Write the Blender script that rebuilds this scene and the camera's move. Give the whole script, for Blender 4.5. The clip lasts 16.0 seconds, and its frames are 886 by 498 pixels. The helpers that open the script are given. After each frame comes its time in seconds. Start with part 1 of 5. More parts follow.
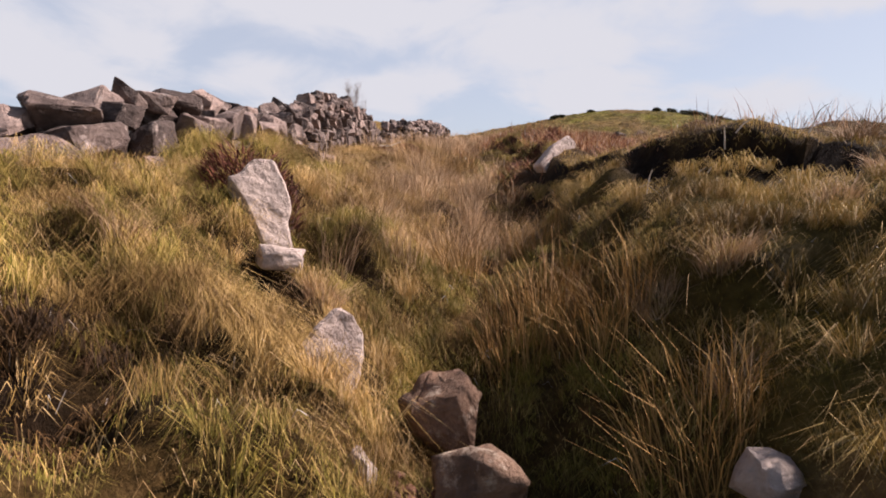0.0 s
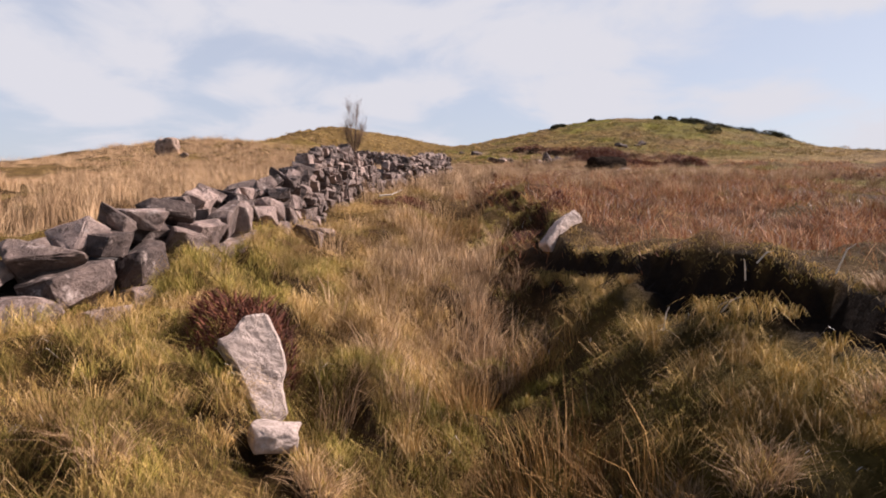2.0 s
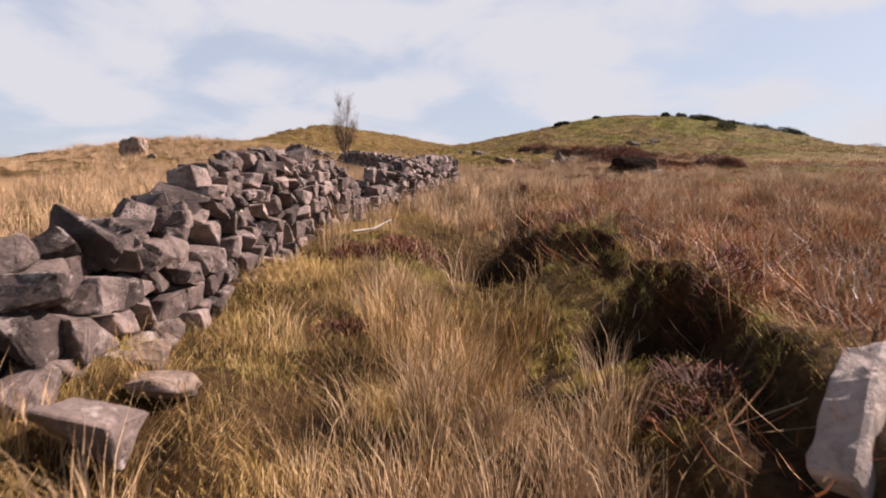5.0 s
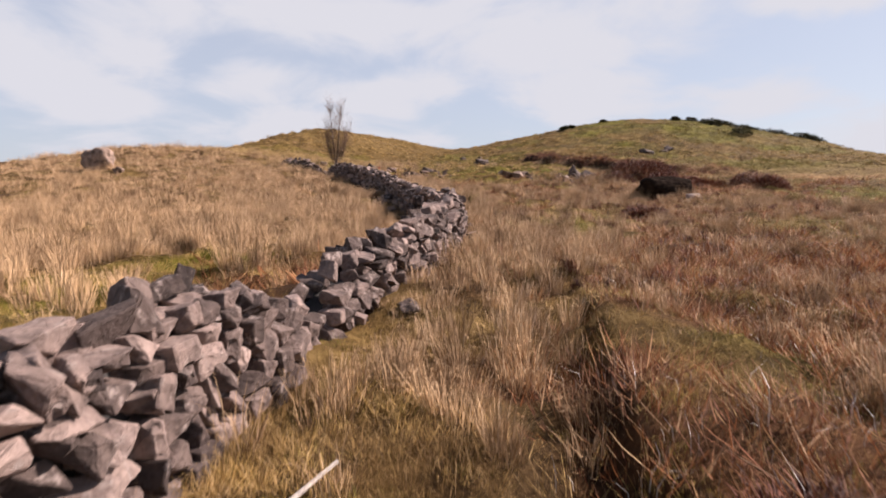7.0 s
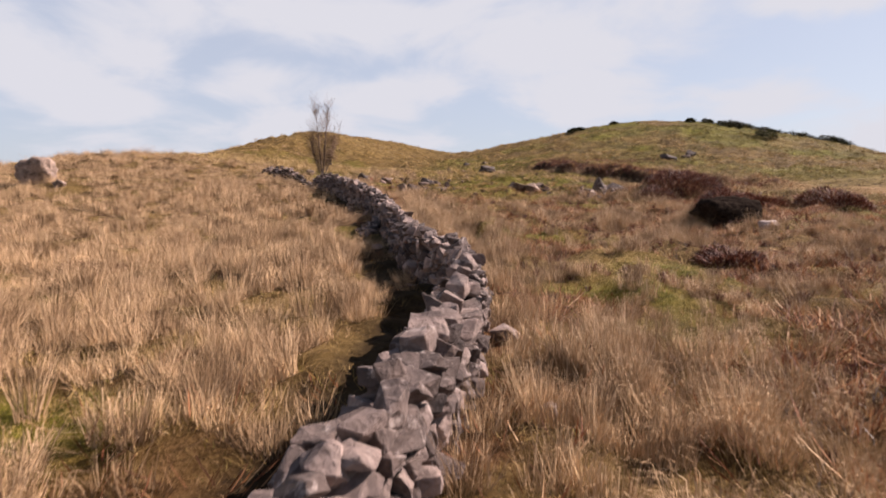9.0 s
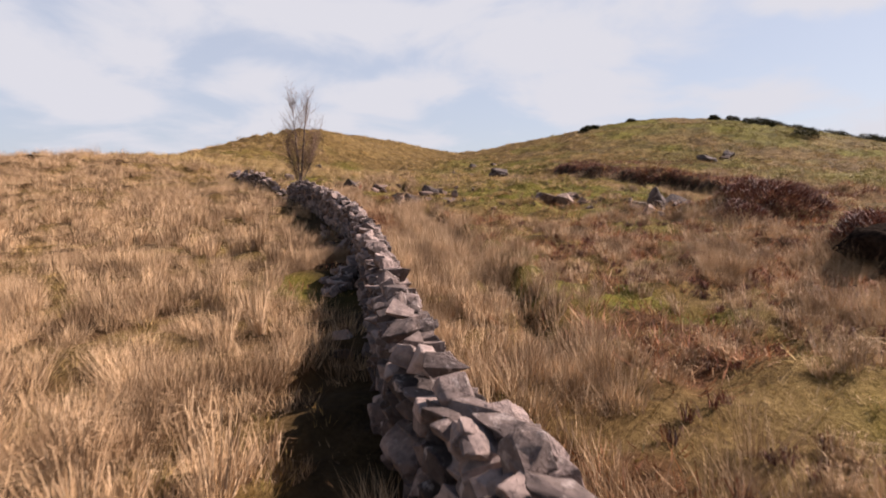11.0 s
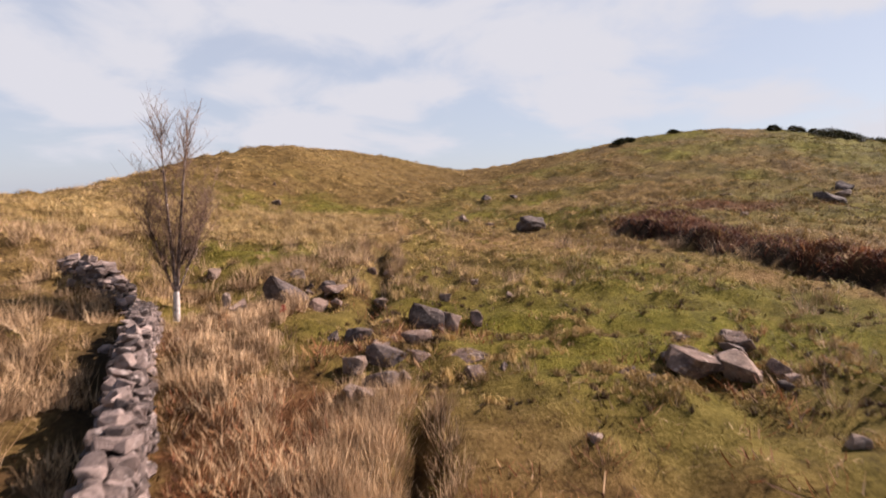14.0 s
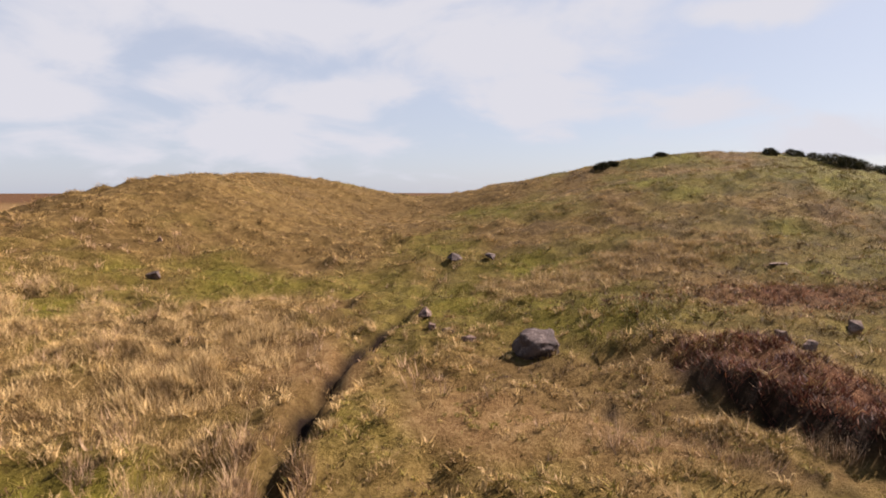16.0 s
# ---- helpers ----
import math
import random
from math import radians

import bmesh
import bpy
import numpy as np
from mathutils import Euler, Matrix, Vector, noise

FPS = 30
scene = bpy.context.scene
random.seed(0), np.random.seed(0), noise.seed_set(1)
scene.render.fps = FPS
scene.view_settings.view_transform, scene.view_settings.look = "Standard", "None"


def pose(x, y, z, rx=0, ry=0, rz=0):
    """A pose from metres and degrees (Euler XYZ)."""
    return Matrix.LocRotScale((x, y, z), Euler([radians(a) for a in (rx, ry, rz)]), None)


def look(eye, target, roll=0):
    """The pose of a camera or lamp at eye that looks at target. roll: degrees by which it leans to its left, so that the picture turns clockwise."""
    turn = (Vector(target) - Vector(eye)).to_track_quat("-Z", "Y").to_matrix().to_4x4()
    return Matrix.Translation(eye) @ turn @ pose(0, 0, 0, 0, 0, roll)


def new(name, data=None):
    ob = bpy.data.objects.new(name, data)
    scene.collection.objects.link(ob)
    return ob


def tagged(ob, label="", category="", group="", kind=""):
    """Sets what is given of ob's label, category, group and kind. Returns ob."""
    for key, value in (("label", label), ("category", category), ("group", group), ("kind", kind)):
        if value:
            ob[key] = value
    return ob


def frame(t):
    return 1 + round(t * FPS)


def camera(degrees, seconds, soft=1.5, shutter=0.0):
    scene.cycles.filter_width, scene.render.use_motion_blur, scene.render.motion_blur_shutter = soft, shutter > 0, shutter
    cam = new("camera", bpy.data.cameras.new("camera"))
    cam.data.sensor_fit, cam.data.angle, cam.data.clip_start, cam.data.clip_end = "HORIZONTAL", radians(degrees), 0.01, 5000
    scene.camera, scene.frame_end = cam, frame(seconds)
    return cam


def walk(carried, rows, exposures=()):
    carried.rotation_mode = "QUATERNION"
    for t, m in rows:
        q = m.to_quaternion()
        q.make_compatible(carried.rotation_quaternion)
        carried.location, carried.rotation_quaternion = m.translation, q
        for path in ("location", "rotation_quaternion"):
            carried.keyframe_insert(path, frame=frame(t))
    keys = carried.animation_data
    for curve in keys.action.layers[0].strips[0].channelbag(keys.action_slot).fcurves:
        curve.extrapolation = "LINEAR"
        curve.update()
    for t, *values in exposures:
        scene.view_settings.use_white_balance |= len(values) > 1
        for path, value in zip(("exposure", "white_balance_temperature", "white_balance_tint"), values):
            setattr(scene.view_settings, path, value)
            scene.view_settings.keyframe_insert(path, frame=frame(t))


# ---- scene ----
cam = camera(77.9, 16.0, soft=1.8, shutter=0.2)
METRES, EYE, TILT, LEAN, TURN = 55.0, 1.6, -6.5, -0.5, 0.0
ROWS = [
    (0.0, 0.0, 0.0, 0.0, 0.0, 0.0, -0.0),
    (0.5, 0.0, 0.0001, 0.0032, 0.02, 0.18, 0.11),
    (1.0, 0.0001, 0.0003, 0.0068, 0.08, 0.34, 0.24),
    (1.5, -0.0001, 0.0005, 0.0113, 0.16, 0.43, 0.38),
    (2.0, -0.0002, 0.0043, 0.0187, 0.21, 0.61, 0.64),
    (2.5, -0.0013, 0.0126, 0.0198, 0.12, 0.66, 0.68),
    (3.0, -0.0025, 0.0257, 0.0203, 0.04, 0.65, 0.71),
    (5.5, -0.0057, 0.114, 0.044, -0.04, 0.45, 0.9),
    (6.0, -0.0062, 0.1312, 0.0508, -0.04, 0.45, 0.85),
    (6.5, -0.0061, 0.1534, 0.0598, -0.03, 0.47, 0.81),
    (7.0, -0.0062, 0.1764, 0.0703, -0.09, 0.43, 0.7),
    (7.5, -0.0062, 0.2019, 0.0829, -0.1, 0.42, 0.68),
    (8.0, -0.0065, 0.2288, 0.0871, -0.08, 0.46, 0.66),
    (8.5, -0.0068, 0.2551, 0.0897, -0.06, 0.47, 0.69),
    (9.0, -0.0072, 0.283, 0.0996, -0.01, 0.52, 0.69),
    (11.5, -0.0139, 0.4593, 0.1351, 0.04, 0.37, 0.61),
    (12.0, -0.0131, 0.4968, 0.1452, 0.06, 0.33, 0.56),
    (12.5, -0.0126, 0.5434, 0.1579, 0.07, 0.36, 0.53),
    (13.0, -0.0139, 0.5859, 0.1715, 0.07, 0.42, 0.56),
    (13.5, -0.0153, 0.6464, 0.1951, 0.11, 0.45, 0.58),
    (14.0, -0.0168, 0.7113, 0.2225, 0.12, 0.6, 0.7),
    (14.5, -0.0172, 0.7794, 0.2516, 0.07, 0.58, 0.82),
    (15.0, -0.0181, 0.8449, 0.2789, 0.07, 0.64, 0.92),
    (15.5, -0.0172, 0.9071, 0.3047, -1.12, 0.64, 1.02),
    (16.0, -0.0157, 0.9327, 0.3153, -4.74, 0.57, 1.08),
]
walk(cam, [(t, pose(0, 0, EYE, TILT, LEAN, TURN) @ pose(METRES * x, METRES * y, METRES * z, 90 + pitch, roll, yaw)) for t, x, y, z, yaw, pitch, roll in ROWS], exposures=[(0.0, 1.04, 6500, 16.0), (16.0, 1.04, 6500, 16.0)])

# ---- light ----
SUN_AZ, SUN_EL = 67.0, 39.0  # degrees clockwise from +y, above the horizon

world = bpy.data.worlds.new("sky")
scene.world = world
world.use_nodes = True
wn, wl = world.node_tree.nodes, world.node_tree.links
wn.clear()
sky = wn.new("ShaderNodeTexSky")
sky.sky_type, sky.sun_disc = "NISHITA", False
sky.sun_elevation, sky.sun_rotation = radians(SUN_EL), radians(SUN_AZ)
sky.altitude, sky.air_density, sky.dust_density, sky.ozone_density = 300, 1.0, 1.2, 1.2
tc = wn.new("ShaderNodeTexCoord")
sep = wn.new("ShaderNodeSeparateXYZ")
wl.new(tc.outputs["Generated"], sep.inputs[0])
lift = wn.new("ShaderNodeMath"); lift.operation = "ADD"; lift.inputs[1].default_value = 0.30
wl.new(sep.outputs["Z"], lift.inputs[0])
flat = []
for axis in "XY":
    d = wn.new("ShaderNodeMath"); d.operation = "DIVIDE"
    wl.new(sep.outputs[axis], d.inputs[0]); wl.new(lift.outputs[0], d.inputs[1])
    flat.append(d)
join = wn.new("ShaderNodeCombineXYZ")
wl.new(flat[0].outputs[0], join.inputs[0]); wl.new(flat[1].outputs[0], join.inputs[1])
cl = wn.new("ShaderNodeTexNoise")
cl.inputs["Scale"].default_value, cl.inputs["Detail"].default_value, cl.inputs["Roughness"].default_value = 2.6, 8.0, 0.54
cl.inputs["Distortion"].default_value = 0.35
shift = wn.new("ShaderNodeVectorMath"); shift.operation = "ADD"; shift.inputs[1].default_value = (5.0, 2.9, 0.0)
wl.new(join.outputs[0], shift.inputs[0]); wl.new(shift.outputs[0], cl.inputs["Vector"])


def sky_math(kind, a, b, c=None, clamp=False):
    m = wn.new("ShaderNodeMath")
    m.operation, m.use_clamp = kind, clamp
    for sock, value in zip(m.inputs, (a, b, c)):
        if isinstance(value, (int, float)):
            sock.default_value = value
        elif value is not None:
            wl.new(value, sock)
    return m.outputs[0]


# the long banks of cloud over the hills: bearing, height, width, depth and slant of each, in tangents
view_u, view_v = sky_math("DIVIDE", sep.outputs["X"], sep.outputs["Y"]), sky_math("DIVIDE", sep.outputs["Z"], sep.outputs["Y"])
CLOUDS = ((-0.70, 0.24, 0.30, 0.10, -0.25), (-0.62, 0.17, 0.18, 0.06, 0.0), (-0.12, 0.31, 0.36, 0.10, 0.0), (0.20, 0.29, 0.27, 0.10, 0.12), (-0.33, 0.20, 0.15, 0.045, 0.1), (-0.07, 0.175, 0.13, 0.055, 0.1), (0.24, 0.17, 0.15, 0.05, 0.0), (0.66, 0.335, 0.14, 0.03, 0.05), (-0.30, 0.10, 0.30, 0.05, 0.0), (0.56, 0.16, 0.18, 0.03, 0.0), (0.80, 0.09, 0.16, 0.05, 0.0), (0.1, 0.6, 0.9, 0.22, 0.0), (-0.9, 0.62, 0.4, 0.2, 0.0))
banks_of_cloud = -0.28
for cu, cv, half_u, half_v, slant in CLOUDS:
    du = sky_math("SUBTRACT", view_u, cu)
    dv = sky_math("SUBTRACT", sky_math("SUBTRACT", view_v, cv), sky_math("MULTIPLY", du, slant))
    du, dv = sky_math("DIVIDE", du, half_u), sky_math("DIVIDE", dv, half_v)
    away = sky_math("SQRT", sky_math("ADD", sky_math("MULTIPLY", du, du), sky_math("MULTIPLY", dv, dv)), 0.0)
    banks_of_cloud = sky_math("MAXIMUM", banks_of_cloud, sky_math("MULTIPLY_ADD", away, -0.55, 0.6))
fluff = sky_math("MULTIPLY_ADD", sky_math("SUBTRACT", cl.outputs["Fac"], 0.5), 2.2, banks_of_cloud)
cr = wn.new("ShaderNodeValToRGB")
cr.color_ramp.interpolation = "EASE"
cr.color_ramp.elements[0].position, cr.color_ramp.elements[0].color = 0.16, (0.66, 0.66, 0.66, 1)
cr.color_ramp.elements[1].position, cr.color_ramp.elements[1].color = 0.78, (1, 1, 1, 1)
wl.new(sky_math("ADD", fluff, 0.4, clamp=True), cr.inputs["Fac"])
thin = wn.new("ShaderNodeMapRange")
for sock, value in (("From Min", 0.34), ("From Max", 0.62), ("To Min", 1.0), ("To Max", 0.03)):
    thin.inputs[sock].default_value = value
wl.new(sep.outputs["Z"], thin.inputs["Value"])
cover = wn.new("ShaderNodeMath"); cover.operation = "MULTIPLY"
wl.new(cr.outputs["Color"], cover.inputs[0]); wl.new(thin.outputs[0], cover.inputs[1])
veil = wn.new("ShaderNodeMixRGB")
body = wn.new("ShaderNodeMixRGB")
body.inputs["Color1"].default_value, body.inputs["Color2"].default_value = (5.25, 6.65, 8.9, 1), (7.0, 7.18, 7.6, 1)
wl.new(cr.outputs["Color"], body.inputs["Fac"]); wl.new(body.outputs[0], veil.inputs["Color2"])
wl.new(cover.outputs[0], veil.inputs["Fac"]); wl.new(sky.outputs[0], veil.inputs["Color1"])
bg = wn.new("ShaderNodeBackground"); bg.inputs["Strength"].default_value = 0.05
wo = wn.new("ShaderNodeOutputWorld")
wl.new(veil.outputs[0], bg.inputs["Color"]); wl.new(bg.outputs[0], wo.inputs["Surface"])

lamp = bpy.data.lights.new("sun", "SUN")
lamp.energy, lamp.angle, lamp.color = 5.0, radians(0.6), (1.0, 0.872, 0.815)
sun = new("sun", lamp)
SUN_WAY = Vector((math.sin(radians(SUN_AZ)) * math.cos(radians(SUN_EL)), math.cos(radians(SUN_AZ)) * math.cos(radians(SUN_EL)), math.sin(radians(SUN_EL))))
sun.matrix_world = look(SUN_WAY * 50, (0, 0, 0))

# ---- materials ----


def material(name, rough=0.9):
    m = bpy.data.materials.new(name)
    m.use_nodes = True
    return m, m.node_tree.nodes, m.node_tree.links, m.node_tree.nodes["Principled BSDF"]


def ramp(n, l, fac, stops):
    r = n.new("ShaderNodeValToRGB")
    e = r.color_ramp.elements
    while len(e) < len(stops):
        e.new(0.5)
    for one, (at, colour) in zip(e, stops):
        one.position, one.color = at, (*colour, 1)
    l.new(fac, r.inputs["Fac"])
    return r.outputs["Color"]


def noise_out(n, l, scale, detail=4.0, rough=0.55, vector=None):
    t = n.new("ShaderNodeTexNoise")
    t.inputs["Scale"].default_value, t.inputs["Detail"].default_value, t.inputs["Roughness"].default_value = scale, detail, rough
    if vector:
        l.new(vector, t.inputs["Vector"])
    return t.outputs["Fac"]


def mixed(n, l, fac, a, b, kind="MIX"):
    m = n.new("ShaderNodeMixRGB")
    m.blend_type = kind
    for sock, value in (("Fac", fac), ("Color1", a), ("Color2", b)):
        if isinstance(value, (int, float)):
            m.inputs[sock].default_value = value
        elif isinstance(value, tuple):
            m.inputs[sock].default_value = (*value, 1)
        else:
            l.new(value, m.inputs[sock])
    return m.outputs["Color"]


def bumped(n, l, b, height, strength, distance):
    k = n.new("ShaderNodeBump")
    k.inputs["Strength"].default_value, k.inputs["Distance"].default_value = strength, distance
    l.new(height, k.inputs["Height"])
    l.new(k.outputs["Normal"], b.inputs["Normal"])


def blade_material(name, stops, patch, thin=0.14):
    """Dry or green leaves: a colour for each blade, drifting from patch to patch, with some light passing through."""
    m, n, l, b = material(name)
    geo = n.new("ShaderNodeNewGeometry")
    own = ramp(n, l, geo.outputs["Random Per Island"], stops)
    far = ramp(n, l, noise_out(n, l, 0.35, 3.0, 0.6, geo.outputs["Position"]), patch)
    col = mixed(n, l, 0.55, own, far, "MULTIPLY")
    # random dark and pale mottling at tussock scale, in place of shaded gaps
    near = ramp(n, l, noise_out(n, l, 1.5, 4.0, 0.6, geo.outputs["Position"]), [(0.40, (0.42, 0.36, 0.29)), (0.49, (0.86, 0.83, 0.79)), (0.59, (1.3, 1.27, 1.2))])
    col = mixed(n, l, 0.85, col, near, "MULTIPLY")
    col = mixed(n, l, 1.0, col, (0.715, 0.612, 0.472), "MULTIPLY")
    l.new(col, b.inputs["Base Color"])
    b.inputs["Roughness"].default_value = 0.75
    b.inputs["Specular IOR Level"].default_value = 0.2
    sward = n.new("ShaderNodeVectorMath"); sward.operation = "ADD"; sward.inputs[1].default_value = (0.35, 0.0, 1.0)
    l.new(geo.outputs["Normal"], sward.inputs[0])
    unit = n.new("ShaderNodeVectorMath"); unit.operation = "NORMALIZE"
    l.new(sward.outputs[0], unit.inputs[0]); l.new(unit.outputs[0], b.inputs["Normal"])
    tr = n.new("ShaderNodeBsdfTranslucent")
    l.new(col, tr.inputs["Color"])
    mx = n.new("ShaderNodeMixShader")
    mx.inputs[0].default_value = thin
    l.new(b.outputs[0], mx.inputs[1]); l.new(tr.outputs[0], mx.inputs[2])
    l.new(mx.outputs[0], n["Material Output"].inputs["Surface"])
    return m


PATCH = [(0.3, (0.72, 0.70, 0.66)), (0.5, (0.9, 0.88, 0.85)), (0.7, (1.0, 0.97, 0.92))]
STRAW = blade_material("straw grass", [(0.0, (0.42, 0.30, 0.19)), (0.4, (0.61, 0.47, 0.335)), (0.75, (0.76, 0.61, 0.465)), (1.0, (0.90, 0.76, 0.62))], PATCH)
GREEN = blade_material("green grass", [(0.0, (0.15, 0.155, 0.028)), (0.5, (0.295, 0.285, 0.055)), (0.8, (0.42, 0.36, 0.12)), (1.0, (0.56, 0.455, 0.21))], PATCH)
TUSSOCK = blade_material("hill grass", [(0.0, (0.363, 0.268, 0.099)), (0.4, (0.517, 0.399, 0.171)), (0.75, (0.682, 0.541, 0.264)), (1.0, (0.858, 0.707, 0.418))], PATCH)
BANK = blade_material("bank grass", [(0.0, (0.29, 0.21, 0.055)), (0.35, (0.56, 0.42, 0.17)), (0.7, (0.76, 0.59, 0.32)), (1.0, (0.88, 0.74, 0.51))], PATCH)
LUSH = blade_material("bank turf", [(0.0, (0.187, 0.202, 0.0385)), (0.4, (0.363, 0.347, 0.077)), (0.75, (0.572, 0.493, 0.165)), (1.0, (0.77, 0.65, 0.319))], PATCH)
# bank grass again, its tone set for the side turned from the sun
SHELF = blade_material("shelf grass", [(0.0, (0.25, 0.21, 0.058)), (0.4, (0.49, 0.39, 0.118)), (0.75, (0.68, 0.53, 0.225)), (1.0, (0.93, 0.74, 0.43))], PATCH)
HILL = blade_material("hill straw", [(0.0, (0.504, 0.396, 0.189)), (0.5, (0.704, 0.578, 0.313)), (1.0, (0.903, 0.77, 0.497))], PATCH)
DARK_TUFT = blade_material("dark tuft", [(0.0, (0.06, 0.035, 0.014)), (0.6, (0.13, 0.08, 0.03)), (1.0, (0.22, 0.14, 0.06))], PATCH, 0.1)
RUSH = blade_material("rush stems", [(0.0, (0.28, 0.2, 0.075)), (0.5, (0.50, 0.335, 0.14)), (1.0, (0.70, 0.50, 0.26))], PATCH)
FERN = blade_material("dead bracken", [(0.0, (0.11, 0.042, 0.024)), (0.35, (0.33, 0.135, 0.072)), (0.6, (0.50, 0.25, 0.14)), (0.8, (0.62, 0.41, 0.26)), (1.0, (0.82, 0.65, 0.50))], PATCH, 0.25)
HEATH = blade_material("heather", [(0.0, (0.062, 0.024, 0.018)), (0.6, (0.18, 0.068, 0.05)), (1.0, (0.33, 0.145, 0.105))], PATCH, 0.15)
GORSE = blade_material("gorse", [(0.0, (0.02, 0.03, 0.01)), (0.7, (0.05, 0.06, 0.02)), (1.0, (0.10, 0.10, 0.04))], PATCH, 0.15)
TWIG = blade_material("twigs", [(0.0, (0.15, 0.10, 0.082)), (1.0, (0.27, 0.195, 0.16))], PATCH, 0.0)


def stone_material(name, dark, mid, pale, lichen, wear=0.9):
    m, n, l, b = material(name)
    info = n.new("ShaderNodeObjectInfo")
    geo = n.new("ShaderNodeNewGeometry")
    pos = geo.outputs["Position"]
    tone = n.new("ShaderNodeMath"); tone.operation = "ADD"
    l.new(info.outputs["Random"], tone.inputs[0]); l.new(geo.outputs["Random Per Island"], tone.inputs[1])
    half = n.new("ShaderNodeMath"); half.operation = "FRACT"
    l.new(tone.outputs[0], half.inputs[0])
    own = ramp(n, l, half.outputs[0], [(0.0, dark), (0.55, mid), (1.0, pale)])
    grain = ramp(n, l, noise_out(n, l, 14.0, 6.0, 0.65, pos), [(0.3, (0.5, 0.48, 0.47)), (0.5, (0.95, 0.93, 0.92)), (0.7, (1.15, 1.13, 1.12))])
    col = mixed(n, l, 0.8, own, grain, "MULTIPLY")
    stain = ramp(n, l, noise_out(n, l, 2.6, 4.0, 0.6, pos), [(0.38, (0.42, 0.40, 0.40)), (0.50, (0.92, 0.90, 0.89)), (0.62, (1.12, 1.09, 1.07))])
    col = mixed(n, l, wear, col, stain, "MULTIPLY")
    spots = ramp(n, l, noise_out(n, l, 5.5, 5.0, 0.7, pos), [(0.56, (0, 0, 0)), (0.66, (1, 1, 1))])
    col = mixed(n, l, spots, col, lichen)
    col = mixed(n, l, 1.0, col, (0.62, 0.565, 0.525), "MULTIPLY")
    l.new(col, b.inputs["Base Color"])
    b.inputs["Roughness"].default_value = 0.88
    b.inputs["Specular IOR Level"].default_value = 0.3
    bumped(n, l, b, noise_out(n, l, 13.0, 9.0, 0.68, pos), 0.8, 0.07)
    return m


STONE = stone_material("wall stone", (0.115, 0.093, 0.085), (0.33, 0.273, 0.25), (0.60, 0.505, 0.465), (0.60, 0.53, 0.495))
ROCK = stone_material("field rock", (0.28, 0.21, 0.165), (0.40, 0.31, 0.25), (0.52, 0.42, 0.35), (0.60, 0.51, 0.44))
PALE = stone_material("pale rock", (0.66, 0.57, 0.53), (0.74, 0.66, 0.61), (0.82, 0.74, 0.69), (0.88, 0.81, 0.77), 0.4)
DARK = stone_material("dark rock", (0.13, 0.105, 0.095), (0.19, 0.155, 0.142), (0.27, 0.225, 0.205), (0.36, 0.315, 0.29))
BROWN = stone_material("brown rock", (0.30, 0.20, 0.14), (0.43, 0.31, 0.225), (0.55, 0.42, 0.33), (0.66, 0.58, 0.47))
MOOR = stone_material("moor rock", (0.23, 0.165, 0.13), (0.37, 0.275, 0.225), (0.53, 0.42, 0.355), (0.62, 0.53, 0.465))
RED = stone_material("red rubble", (0.22, 0.10, 0.07), (0.28, 0.14, 0.10), (0.34, 0.19, 0.14), (0.36, 0.24, 0.2))

# peat, with the shadow under its overhang put into the colour
SHADED_PEAT, n, l, b = material("shaded black peat")
l.new(ramp(n, l, noise_out(n, l, 12.0, 6.0), [(0.35, (0.008, 0.006, 0.005)), (0.7, (0.035, 0.026, 0.02))]), b.inputs["Base Color"])
b.inputs["Roughness"].default_value = 0.95
b.inputs["Specular IOR Level"].default_value = 0.0
bumped(n, l, b, noise_out(n, l, 9.0, 8.0), 1.0, 0.1)

CORE, n, l, b = material("dark wall filler")
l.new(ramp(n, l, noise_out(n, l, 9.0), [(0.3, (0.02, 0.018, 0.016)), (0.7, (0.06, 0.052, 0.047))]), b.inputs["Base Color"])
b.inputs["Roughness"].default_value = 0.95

BARK, n, l, b = material("birch bark")
geo = n.new("ShaderNodeNewGeometry")
l.new(ramp(n, l, noise_out(n, l, 9.0, 5.0, 0.6, geo.outputs["Position"]), [(0.3, (0.16, 0.11, 0.09)), (0.4, (0.46, 0.39, 0.34)), (0.6, (0.64, 0.57, 0.51))]), b.inputs["Base Color"])
b.inputs["Roughness"].default_value = 0.7

STEM, n, l, b = material("young birch stem")
geo = n.new("ShaderNodeNewGeometry")
l.new(ramp(n, l, noise_out(n, l, 6.0, 5.0, 0.65, geo.outputs["Position"]), [(0.42, (0.12, 0.075, 0.055)), (0.55, (0.26, 0.18, 0.14)), (0.66, (0.55, 0.46, 0.40))]), b.inputs["Base Color"])
b.inputs["Roughness"].default_value = 0.75

WOOD, n, l, b = material("bleached wood")
l.new(ramp(n, l, noise_out(n, l, 30.0), [(0.3, (0.50, 0.42, 0.34)), (0.7, (0.72, 0.66, 0.58))]), b.inputs["Base Color"])

GROUND, n, l, b = material("hillside")
geo = n.new("ShaderNodeNewGeometry")
pos = geo.outputs["Position"]


def attribute(name):
    a = n.new("ShaderNodeAttribute")
    a.attribute_name = name
    return a.outputs["Fac"]


